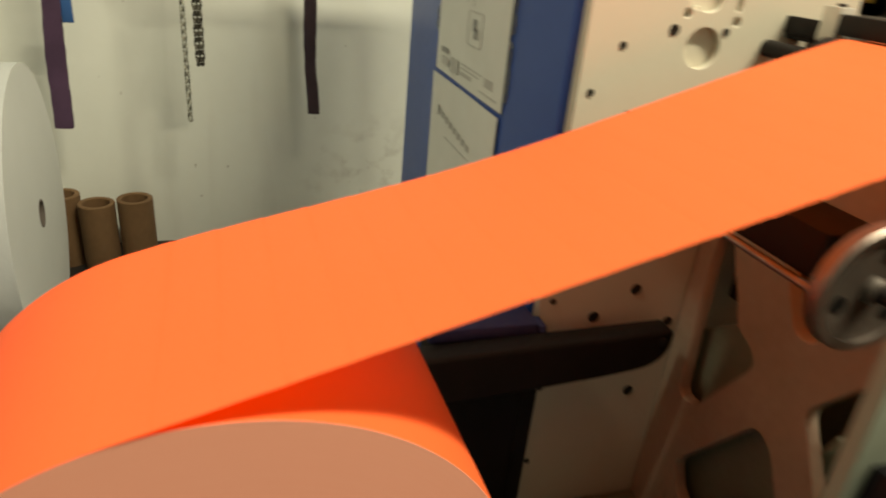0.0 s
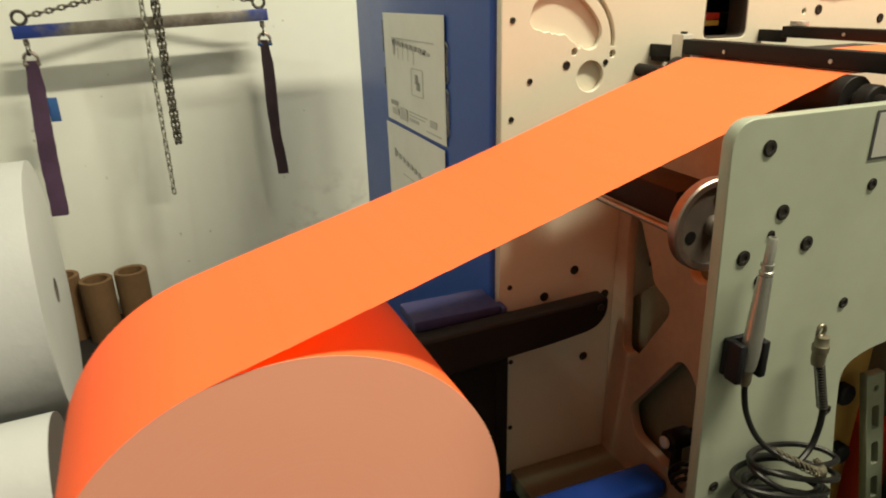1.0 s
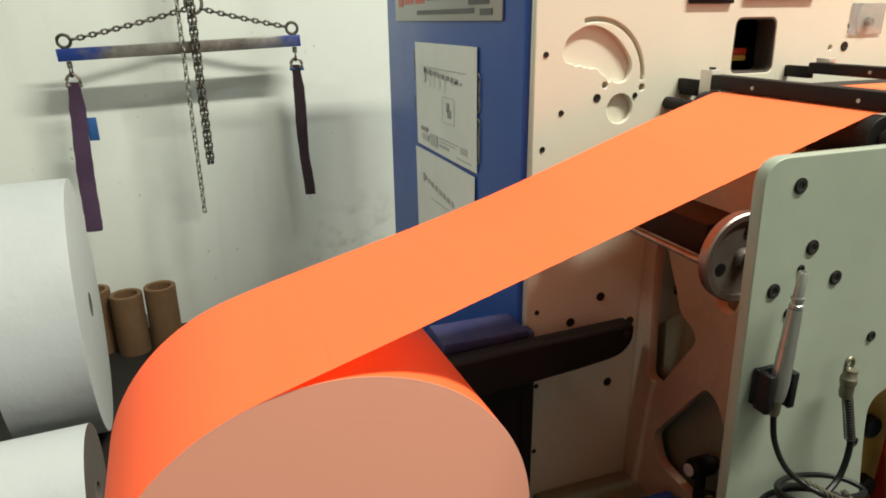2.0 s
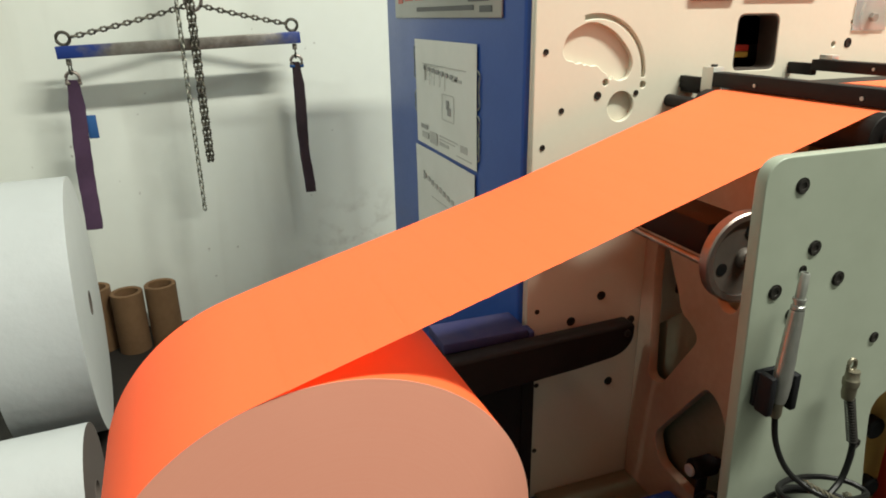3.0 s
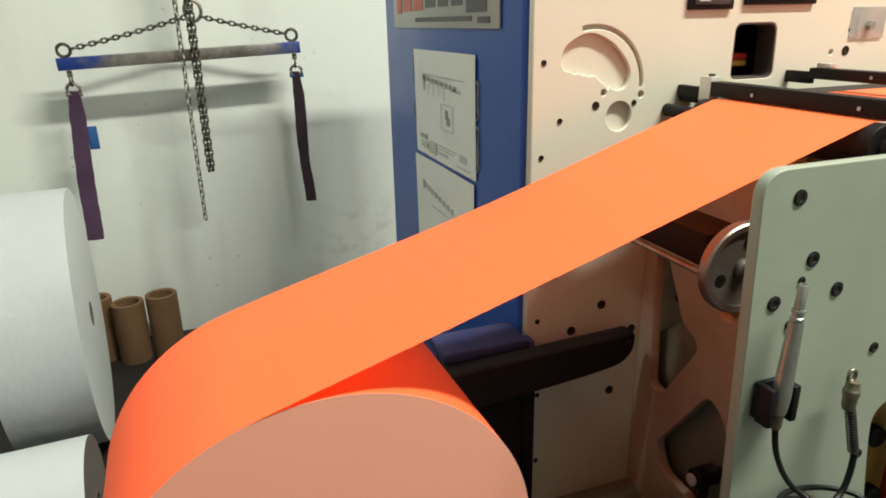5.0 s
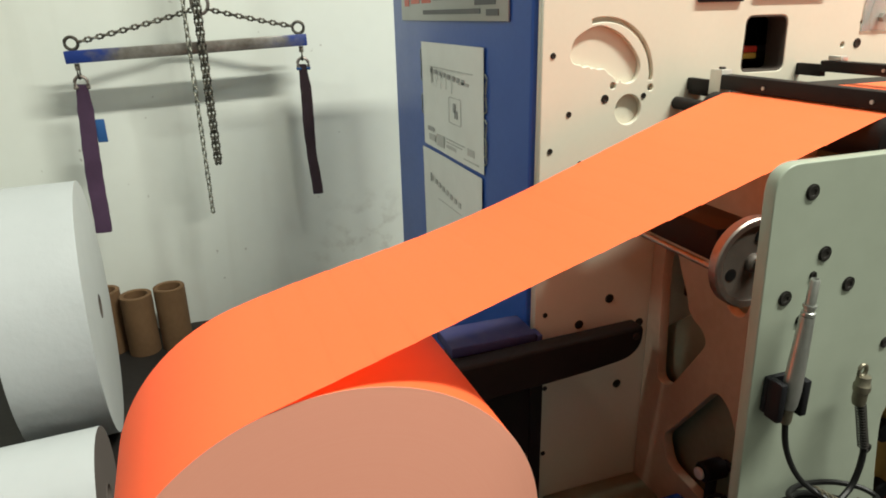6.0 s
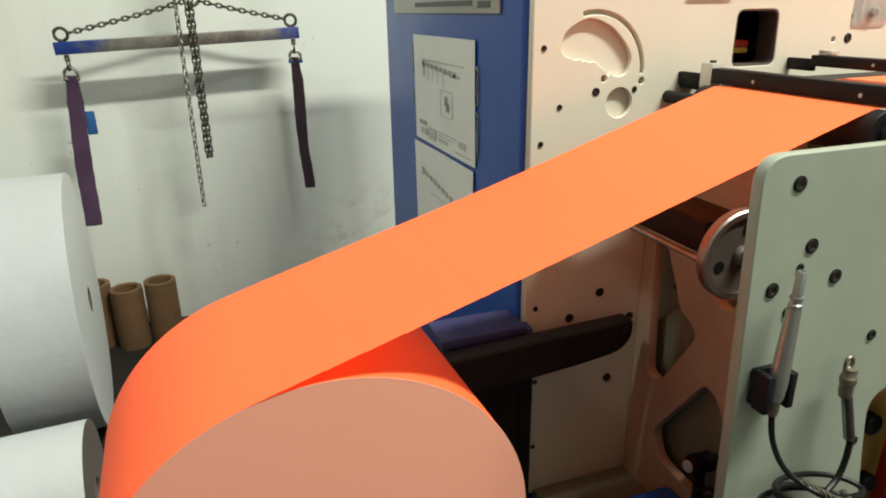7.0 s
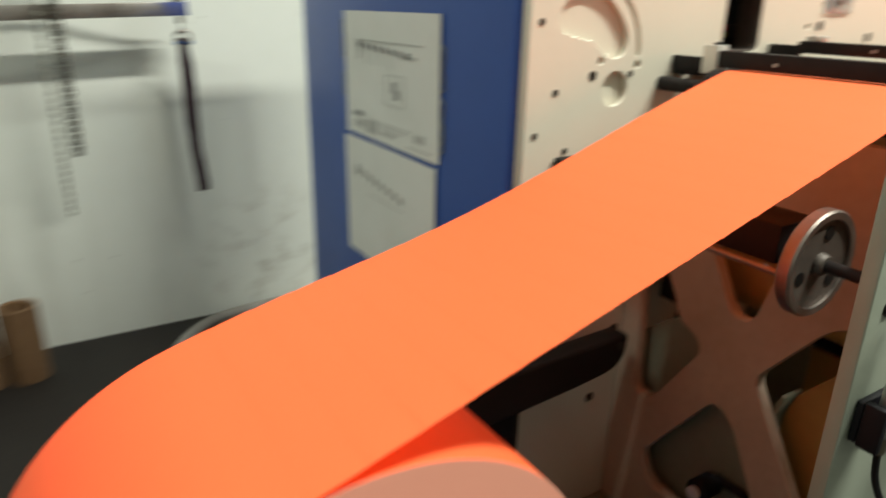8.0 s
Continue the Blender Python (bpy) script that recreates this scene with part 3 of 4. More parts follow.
# ---------------------------------------------------------------- press: near side frame
FRONT = 0.353
near_frame = base("near_side_frame", .48, FRONT, 0.12, "pale green painted steel side frame with a rounded corner", "machine frame")
near_outline = round_poly([(.519, .13), (2.8, .13), (2.8, .984), (.4865, .978)], [0, 0, 0, .034], 8)
opening = round_poly([(.790, .30), (.742, .555), (.733, .625), (.785, .645), (1.05, .66), (1.05, .30)], [.02, .05, .03, .04, .03, .02], 6)
handhole = round_poly([(.762, .80), (.80, .80), (.80, .858), (.766, .868)], .012)
part("plate", stood(cut_plate(near_outline, [opening, handhole], 0.016, 0.0014), STAND_XZ, (-.48, 0, -.12)), PALE, near_frame, smooth=False)
for x, z, me in ((.540, .944, BIG_SCREW), (.575, .867, BIG_SCREW), (.526, .819, BIG_SCREW), (.622, .822, BIG_SCREW), (.556, .786, MID_SCREW), (.563, .842, SMALL_SCREW), (.713, .883, MID_SCREW), (.708, .727, MID_SCREW), (.722, .560, MID_SCREW), (.536, .492, MID_SCREW), (.90, .90, BIG_SCREW), (.92, .72, MID_SCREW)):
    share("screw", me, near_frame, pose(x - .48, -0.0004, z - .12))

warning = base("warning_label", .696, FRONT, .914, "grey warning label with a dark border and red mark", "label")
part("border", box(0, .13, -.0012, -.0004, 0, .058, 0), SIGN_DARK, warning, smooth=False)
part("field", box(.003, .127, -.0018, -.0013, .003, .055, 0), SIGN, warning, smooth=False)
part("red_mark", box(.045, .080, -.0023, -.0019, .008, .046, 0), SIGN_RED, warning, smooth=False)

# ---------------------------------------------------------------- cross plate with lightening openings
cross = base("cross_plate", .73, .385, .13, "cream painted cross plate with X-shaped ribs between openings", "machine frame")
open_a = round_poly([(.820, .706), (.788, .706), (.772, .668), (.748, .628), (.735, .590), (.696, .576), (.682, .554), (.768, .414), (.808, .412), (.822, .640)], [.02, .02, .03, .02, .02, .02, .02, .025, .02, .02])
open_b = round_poly([(.645, .478), (.610, .466), (.560, .375), (.545, .335), (.580, .230), (.745, .243), (.772, .295)], [.02, .03, .02, .03, .03, .02, .02])
open_c = round_poly([(.585, .555), (.490, .684), (.425, .700), (.425, .345), (.458, .345)], [.02, .03, .02, .02, .03])
open_d = round_poly([(.712, .765), (.640, .638), (.606, .640), (.572, .765)], [.01, .02, .02, .01])
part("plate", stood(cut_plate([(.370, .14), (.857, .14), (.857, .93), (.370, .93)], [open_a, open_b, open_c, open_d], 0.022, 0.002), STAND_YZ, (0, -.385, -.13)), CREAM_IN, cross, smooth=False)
inner = tagged(part("inner_cross_plate", box(1.12, 1.14, .370, .857, .14, .9), OLIVE), "olive grey inner plate deep inside the press", "machine frame")
tray = tagged(part("drip_tray", join(box(.50, 1.115, .370, .857, .10, .143, .003)), OLIVE), "dusty olive green base plate between the side frames", "base plate")
drum = base("amber_drum", .86, .60, .60, "amber coloured cylinder inside the press", "machine part")
part("shell", rod((0, -.19, .07), (0, .23, .07), .060, 32, .003), AMBER, drum)
part("end_stub", rod((0, .232, .07), (0, .255, .07), .02, 20), STEEL, drum)
valve = base("black_valve_block", .795, .765, .58, "black valve block with an amber fitting", "machine part")
part("block", box(0, .06, 0, .07, 0, .16, .004), PLASTIC, valve)
part("fitting", rod((.02, -.028, .02), (.02, 0, .03), .016, 20, .003), YELLOW, valve, "amber yellow fitting")
part("hose", tube([(.02, .03, 0), (.02, .035, -.06), (.03, .0, -.12), (.03, -.05, -.15)], .006, 6, 8), RUBBER, valve)
inner_guard = base("inner_guard_sheet", .775, .57, .144, "olive grey sheet steel guard behind the cross plate", "guard")
part("sheet", stood(cut_plate(round_poly([(0, 0), (.283, 0), (.283, .358), (.205, .425), (.150, .425), (0, .345)], [0, 0, .01, .02, .02, .02]), [], .006, .001), STAND_YZ, (0, 0, 0)), OLIVE, inner_guard, smooth=False)
part("fold", box(.007, .030, .002, .012, .002, .33, .001), OLIVE, inner_guard)
amber = base("amber_guard", .79, .395, .144, "amber painted folded guard panel inside the press", "guard")
part("panel", stood(cut_plate(round_poly([(0, 0), (.165, 0), (.165, .345), (.150, .385), (.03, .535), (0, .535)], [0, 0, .01, .01, .01, .01]), [], .010, .002), STAND_YZ, (0, 0, 0)), AMBER, amber, smooth=False)
part("lip", stood(cut_plate([(.166, .02), (.172, .02), (.172, .345), (.157, .390), (.151, .386), (.166, .345)], [], .045, .001), STAND_YZ, (-.030, 0, 0)), OLIVE, amber, smooth=False)

# ---------------------------------------------------------------- swing arm, ledge and blue base
def swing_arm():
    pts = [(-.06, .440), (.38, .466), (.55, .480), (.640, .491), (.667, .518), (.668, .557), (.35, .546), (-.06, .530)]
    return stood(cut_plate(round_poly(pts, [.04, 0, 0, .03, .03, .010, 0, .04]), [], 0.040, 0.006), STAND_XZ, (0, .782, 0))


arm = base("unwind_arm", 0, 0, 0, "black steel arm carrying the unwinding roll", "machine arm")
part("bar", swing_arm(), BLACK, arm, smooth=False)
part("pivot_cap", lathe_y([(0, -.004), (.006, -.004), (.007, -.003), (.007, 0), (0, 0)], 20, Matrix.Translation((.648, .781, .540))), DARK, arm)
ledge = base("blue_arm_bracket", .285, .803, 0, "blue painted bracket box beside the cabinet", "bracket")
part("top", box(0, .172, .022, .110, .540, .562, .004), DUSTY_BLUE, ledge)
part("web_plate", box(.012, .164, .026, .104, 0, .539, .004), BLACK, ledge)
# added black strip: hides the lit cabinet corner where deep shade belongs
part("shade_strip", box(.165, .192, .028, .055, 0, .519, .002), BLACK, ledge)
part("lug", box(.173, .186, .022, .055, .52, .556, .004), DUSTY_BLUE, ledge)

# ---------------------------------------------------------------- blue cabinet with sign and sheets
cab = base("blue_cabinet", .46, .89, 0, "tall blue painted steel control cabinet", "cabinet")
part("body", box(0, .34, -.009, .88, .06, 1.52, .006, 3), BLUE, cab)
part("plinth", box(.02, .32, .02, .86, 0, .059, .003), BLACK, cab, "black plinth")

sign = base("maker_sign", .4585, .967, 1.12, "grey maker's sign with red and dark shapes", "sign")
part("plate", box(-.004, 0, 0, .695, 0, .19, .001), SIGN, sign)
for k, (y0, y1, z0, z1, mt) in enumerate(((.62, .66, .035, .11, SIGN_RED), (.53, .60, .04, .105, SIGN_RED), (.44, .51, .04, .105, SIGN_RED), (.35, .42, .045, .105, SIGN_DARK), (.265, .330, .045, .105, SIGN_DARK), (.18, .245, .045, .105, SIGN_DARK), (.055, .16, .03, .14, SIGN_DARK), (.13, .50, .014, .024, SIGN_DARK), (.04, .10, .010, .022, SIGN_DARK))):
    part("shape", box(-.0052, -.0043, y0, y1, z0, z1, 0), mt, sign, smooth=False)


def sheet(y0, y1, z0, z1, bars, label, loops):
    """A printed sheet taped to the cabinet's face, slightly wavy."""
    ob = base("printed_sheet", .4585, y0, z0, label, "paper sheet")
    w, h = y1 - y0, z1 - z0
    bm = bmesh.new()
    ny, nz = 14, 10
    bend = lambda u, v: -0.0012 - 0.0012 * (1 + math.sin(5 * u + 2 * v)) - 0.003 * max(0, u - .9) * 10 * max(0, v - .8)
    rows = [[[bm.verts.new((bend(i / ny, k / nz) + d, w * i / ny, h * k / nz)) for k in range(nz + 1)] for i in range(ny + 1)] for d in (0, 0.0006)]
    for i in range(ny):
        for k in range(nz):
            bm.faces.new((rows[0][i][k], rows[0][i][k + 1], rows[0][i + 1][k + 1], rows[0][i + 1][k]))
            bm.faces.new((rows[1][i][k], rows[1][i + 1][k], rows[1][i + 1][k + 1], rows[1][i][k + 1]))
    for i in range(ny):
        bm.faces.new((rows[0][i][0], rows[0][i + 1][0], rows[1][i + 1][0], rows[1][i][0]))
        bm.faces.new((rows[0][i][nz], rows[1][i][nz], rows[1][i + 1][nz], rows[0][i + 1][nz]))
    part("paper", bm, SHEET, ob)
    for a, b, c, d, mt in bars:
        part("print_bar", box(-.0046, -.0040, w * (1 - b), w * (1 - a), h * (1 - d), h * (1 - c), 0), mt, ob, smooth=False)
    for side, c, d in loops:
        y = -.012 if side else w + .012
        part("tape_loop", tube([(-.001, w * (0 if side else 1), h * c), (-.002, y, h * (c - .03)), (-.002, y + (.004 if side else -.004), h * (c + d) / 2), (-.002, y, h * (d + .03)), (-.001, w * (0 if side else 1), h * d)], .0018, 5, 6), TAPE, ob)
    return ob


bars = []
for k in range(8):
    bars.append((.17 + .075 * k, .215 + .075 * k, .235 + .006 * k, .275 + .006 * k, INK))
bars += [(.15, .86, .215, .223, FAINT), (.18, .20, .22, .37, FAINT), (.27, .275, .29, .40, FAINT), (.36, .365, .29, .40, FAINT), (.45, .455, .29, .40, FAINT), (.54, .545, .29, .42, FAINT), (.65, .80, .30, .325, FAINT), (.56, .60, .50, .58, INK), (.58, .63, .56, .63, INK), (.49, .495, .46, .68, FAINT), (.68, .685, .46, .68, FAINT), (.50, .68, .68, .685, FAINT), (.50, .68, .45, .455, FAINT)]
bars += [(.10, .22, .80, .84, INK), (.12, .24, .87, .93, FAINT), (.27, .40, .84, .95, FAINT), (.44, .74, .84, .85, FAINT), (.44, .70, .87, .88, FAINT), (.44, .60, .90, .93, FAINT), (.78, .88, .84, .90, FAINT), (.72, .94, .945, .955, FAINT)]
sheet(1.083, 1.495, .812, 1.070, bars, "wrinkled white printed diagram sheet taped to blue steel", [(0, .94, .62), (0, .50, .30), (1, .80, .50), (1, .45, .15), (1, .30, .08)])
bars2 = [(.16 + .07 * k, .20 + .07 * k, .24 + .012 * k, .285 + .012 * k, FAINT) for k in range(8)] + [(.15, .17, .22, .30, INK), (.30, .70, .42, .425, FAINT)]
sheet(1.092, 1.505, .525, .802, bars2, "faintly printed white sheet taped below the diagram", [(1, .30, .06)])

# ---------------------------------------------------------------- cross bars, idler, lower beam, handwheel
def cross_bar(x0, x1, z0, z1, y1, label, top=.032):
    ob = base("cross_bar", x0, .40, z0, label, "machine bar", "bars over the web")
    w, h, far = x1 - x0, z1 - z0, y1 - .40
    part("bar", box(0, w, 0, far, 0, h, .002), BLACK, ob)
    if top > .03:
        part("end_block", box(.002, .026, far + .001, far + .030, -.012, top, .002), ALU, ob, "bare aluminium end block")
    else:
        part("end_block", box(.004, .022, far - .040, far - .012, h + .0005, h + .009, .001), ALU, ob, "bare aluminium end block")
    part("end_block", box(.002, .020, -.0305, -.001, -.016, .030, .002), ALU, ob, "bare aluminium end block")
    if top > .03:
        part("cap_screw", rod((.014, far + .014, top), (.014, far + .014, top + .004), .006, 12, .001), DARK, ob)
    part("mount", box(.006, .018, far + (.0305 if top > .03 else .0005), .4595, -.010, .012, .001), BLACK, ob)
    for y in (.08, .27):
        part("set_screw", rod((.0, y, .010), (-.002, y, .010), .003, 10), STEEL, ob)
    return ob


cross_bar(.766, .790, 1.0025, 1.027, .768, "black steel bar across the orange web")
cross_bar(1.022, 1.046, 1.018, 1.038, .800, "black steel bar further along the web", .024)
plate_between = tagged(part("guide_plate", box(.82, 1.30, .740, .858, .984, .992, .001), BLACK), "dark guide plate beside the web", "guide plate")
idler = base("idler_roller", IDLER.x, 0, IDLER.z, "black coated idler roller under the orange web", "roller")
part("shell", rod((0, .425, 0), (0, .760, 0), IDLER_R, 40, .001), BLACK, idler)
part("shaft", rod((0, .7605, 0), (0, .8595, 0), .0115, 20), BLACK, idler)
part("shaft", rod((0, .370, 0), (0, .4245, 0), .0115, 20), BLACK, idler)
part("bearing", rod((0, .395, 0), (0, .415, 0), .022, 28, .002), BLACK, idler)
stub = base("stub_bar", .775, .86, .985, "short black bar on the side frame", "machine bar")
part("bar", box(0, .035, -.05, -.0005, 0, .018, .002), BLACK, stub)
rail = base("black_guide_rail", .70, .388, .93, "black rail between web and near side frame", "guide rail")
part("bar", box(.12, 1.5, -.0185, .03, .02, .055, .002), BLACK, rail)
part("knob", rod((.20, -.002, .075), (.20, .05, .075), .013, 20, .002), BLACK, rail)
part("red_tag", box(.16, .24, .004, .024, .056, .068, .001), RED, rail, "red plastic tag")

beam = base("lower_cross_beam", .53, .39, .815, "black square beam with a bare lower lip", "machine beam")
part("beam", box(0, .070, .085, .468, .004, .050, .003), BLACK, beam)
part("lip", rod((-.006, .075, .0), (-.006, .465, .0), .0045, 12), WORN, beam, "bare steel lip")

wheel = base("handwheel", .567, .45, .824, "steel handwheel on a short shaft", "handwheel")
WR = .062
part("rim", lathe_y([(WR - .010, -.008), (WR - .002, -.0085), (WR, -.006), (WR, .006), (WR - .002, .0085), (WR - .010, .008), (WR - .010, -.008)], 64), WORN, wheel, "worn steel rim")
part("disc", lathe_y([(0, -.003), (.030, -.0035), (WR - .0105, -.0045), (WR - .0105, .0045), (.030, .0035), (0, .003)], 48), DULL, wheel, "dull brown wheel disc")
# black discs stand in for the darkness seen in the wheel's holes
for a in (200, 320, 80):
    x, z = .036 * math.cos(radians(a)), .036 * math.sin(radians(a))
    part("dark_hole_disc", rod((x, -.0047, z), (x, -.001, z), .0085, 20), RUBBER, wheel)
part("hub", lathe_y([(0, -.012), (.010, -.012), (.012, -.010), (.0135, -.004), (.0135, .012), (0, .012)], 28), DULL, wheel)
part("shaft", rod((0, -.0125, 0), (0, -.0805, 0), .007, 16), BLACK, wheel)

# ---------------------------------------------------------------- blue cradle and clamp below
cradle = base("blue_cradle", .40, .60, .144, "glossy bright blue enamelled cradle beam", "cradle")
part("beam", box(.03, .325, .03, .10, .03, .072, .012, 4), BRIGHT_BLUE, cradle)
part("foot", box(.10, .14, .04, .09, 0, .029, .003), BLACK, cradle)
part("foot", box(.26, .30, .04, .09, 0, .029, .003), BLACK, cradle)
clamp = base("clamp_knob", .738, .633, .217, "black clamp with a white-ended knob", "clamp")
part("post", rod((.0, .0, 0), (.0, .0, .075), .010, 16, .001), BLACK, clamp)
part("body", rod((-.028, 0, .095), (.022, 0, .095), .020, 24, .004), PLASTIC, clamp)
part("cap", rod((-.036, 0, .095), (-.0285, 0, .095), .012, 24, .002), WHITE_PAPER, clamp, "white end cap")
part("fitting", rod((-.012, -.035, .050), (.020, -.075, .085), .007, 16, .001), STEEL, clamp, "bright steel pipe fitting")
part("fitting_nut", rod((-.006, -.0425, .0565), (.002, -.0525, .0655), .010, 6, .001), STEEL, clamp)
for k in range(3):
    part("cable", tube([(-.01, -.01 - .012 * k, .0), (-.030 - .006 * k, -.022 - .014 * k, .045), (-.018, -.045 - .012 * k, .075 - .008 * k), (.010, -.075, .040 - .006 * k), (.016, -.10 - .008 * k, .002)], .0042, 6, 8), RUBBER, clamp)
part("handle", rod((.023, 0, .105), (.026, -.06, .105), .008, 14, .002), PLASTIC, clamp)

# things seen through the opening of the near frame
mech = base("bracket_with_slot", .90, .43, .144, "grey leaning bracket with slots behind the side frame", "bracket")
lean_at = lambda z, u: (.120 - .28 * z + .041 * u, z)
slots = [round_poly([lean_at(z0, .3), lean_at(z0, .7), lean_at(z0 + .05, .7), lean_at(z0 + .05, .3)], .006) for z0 in (.10, .18, .26)]
part("plate", stood(cut_plate([lean_at(0, 0), lean_at(0, 1), lean_at(.375, 1), lean_at(.375, 0)], slots + [circle(*lean_at(.345, .5), .007, 14)], .014, .001), STAND_XZ, (0, 0, 0)), OLIVE, mech, smooth=False)
amber_panel = base("amber_side_panel", .876, .475, .144, "amber yellow panel with black knobs inside the press", "guard")
part("panel", box(0, .10, 0, .012, 0, .45, .004), AMBER, amber_panel)
for x, z in ((.041, .323), (.063, .196)):
    part("knob", rod((x, -.022, z), (x, -.0005, z), .019, 24, .003), PLASTIC, amber_panel, "black plastic knob")
motor = base("black_motor", .98, .53, .144, "round black motor inside the press", "motor")
part("body", rod((0, -.05, .43), (0, .10, .43), .045, 32, .004), PLASTIC, motor)
part("stand", box(-.03, .03, -.04, .09, 0, .39, .004), AMBER, motor, "amber painted stand")
redbox = tagged(part("red_guard", box(1.03, 1.09, .46, .60, .144, .36, .01, 3), RED), "red painted guard inside the press", "guard")

# ---------------------------------------------------------------- air gun, holder and hose
gun = base("air_gun", .534, .330, .680, "slim aluminium air blow gun in a clip", "air gun")
lean = Matrix.Rotation(radians(2.2), 4, "Y")
part("barrel", lathe([(0, .005), (.0085, .005), (.0098, .012), (.0108, .03), (.0102, .06), (.0090, .10), (.0080, .125), (0, .125)], 32, lean), CHROME, gun)
part("collar", lathe([(0, .126), (.0078, .126), (.0078, .130), (.0062, .131), (.0062, .135), (.0076, .136), (.0076, .139), (0, .139)], 24, lean), CHROME, gun)
part("nozzle", lathe([(0, .1395), (.0056, .1395), (.0056, .168), (.0046, .170), (.0034, .170), (.0034, .165), (0, .165)], 24, lean), CHROME, gun)
part("tail", lathe([(0, -.016), (.0062, -.016), (.0072, -.012), (.0072, .0045), (0, .0045)], 20, lean), BRASS, gun)
clip = base("gun_holder", .500, FRONT, .676, "black plastic clip holder on the side frame", "holder")
part("back", box(.014, .066, -.008, -.0005, -.004, .044, .002), PLASTIC, clip)
part("jaw", box(.0125, .0225, -.030, -.0085, -.006, .046, .003), PLASTIC, clip)
part("jaw", box(.048, .058, -.030, -.0085, -.004, .044, .002), PLASTIC, clip)

hose = base("air_hose", .60, .32, .45, "black coiled air hose hanging from the side frame", "hose")
loops = [(-.066, .010, .216), (-.062, .006, .180), (-.054, -.006, .150), (-.040, -.020, .132), (-.012, -.046, .118)]
for k in range(3, 88):
    turn = k / 9
    a = -math.pi / 2 + 2 * math.pi * turn - .9
    r = .066 + .006 * math.sin(2.4 * turn) + .004 * math.sin(5.1 * turn)
    x = .004 + .010 * math.sin(1.7 * turn) + r * math.cos(a)
    loops.append((x, -.016 + .034 * math.sin(a) + .004 * math.sin(3.1 * turn), .106 - .0125 * turn - .30 * x + .005 * math.sin(2.9 * turn + a)))
part("coil", tube(loops, .0037, 5, 8), RUBBER, hose)
part("riser", tube([(.030, -.010, .085), (.056, -.004, .100), (.066, -.001, .140), (.062, .004, .180), (.054, .010, .216)], .0042, 6, 8), RUBBER, hose)
spring = []
for k in range(160):
    u = k / 159
    p = Vector((.065 - .010 * u, .0 + .009 * u, .150 + .062 * u))
    a = 2 * math.pi * 16 * u
    spring.append(p + Vector((math.cos(a), math.sin(a), 0)) * .0062)
part("bend_spring", tube(spring, .0010, 1, 5, smoothed=False), DARK, hose, "dark wire bend protector")
spring = []
for k in range(150):
    u = k / 149
    p = Vector((-.036 + .080 * u, -.024 - .030 * math.sin(math.pi * u), .130 - .040 * u))
    a = 2 * math.pi * 18 * u
    spring.append(p + Vector((0, math.cos(a), math.sin(a))) * .0064)
part("bend_spring", tube(spring, .0010, 1, 5, smoothed=False), BRASS, hose, "wire bend protector")
part("coupling", lathe([(0, .216), (.0072, .216), (.0085, .222), (.0085, .234), (.0100, .236), (.0100, .244), (.0085, .246), (.0082, .256), (0, .256)], 12, Matrix.Translation((.052, .010, -.004))), BRASS, hose, "nickel brass coupling")
part("hang_ring", tube([(.050 + .006 * math.cos(2 * math.pi * k / 16), .012, .259 + .008 * math.sin(2 * math.pi * k / 16)) for k in range(16)], .0026, 1, 8, True, False), BRASS, hose, "nickel brass ring")

# ---------------------------------------------------------------- stored white rolls
big_white = wound_roll("white_paper_roll", .3625, .195, .036, WHITE_PAPER, WHITE_END, "very large white paper roll lying on the floor", "paper roll", .004, True, GREY_END)
big_white.matrix_world = pose(-.4487, 1.7837, .3625, 0, 0, 5.6) @ pose(-.0975, 0, 0, 0, 0, 90)
small_white = wound_roll("white_paper_roll", .160, .45, .038, WHITE_PAPER, GREY_END, "smaller white paper roll with a dark end on the floor", "paper roll", .004, True, GREY_END)
small_white.matrix_world = pose(-.3888, 1.1584, .160, 0, 0, 3.5) @ pose(-.225, 0, 0, 0, 0, 90)


# ---------------------------------------------------------------- cardboard cores
def core_tube(x, y, h, r, label):
    ob = tagged(part("cardboard_core", lathe([(r - .015, 0), (r, 0), (r, h - .002), (r - .002, h), (r - .013, h), (r - .015, h - .002), (r - .015, 0)], 48), CARD), label, "cardboard core", "cores by the wall")
    ob.location = (x, y, 0)
    return ob


core_tube(-.414, 2.20, .223, .0535, "thick brown cardboard core standing on the floor")
core_tube(-.302, 2.205, .235, .0535, "thick brown cardboard core standing against its neighbour")
core_tube(-.522, 2.25, .235, .0535, "brown cardboard core half hidden behind the white roll")

# ---------------------------------------------------------------- conduits on the floor
for pts, r in ((((.10, 2.10, .021), (.16, 2.20, .021), (.26, 2.285, .021), (.42, 2.32, .021), (.75, 2.34, .021)), .020), (((.24, 2.18, .016), (.30, 2.235, .016), (.42, 2.262, .016), (.75, 2.275, .016)), .015)):
    tagged(part("floor_conduit", tube(pts, r, 10, 12), CONDUIT), "pale grey flexible conduit lying along the wall", "conduit")


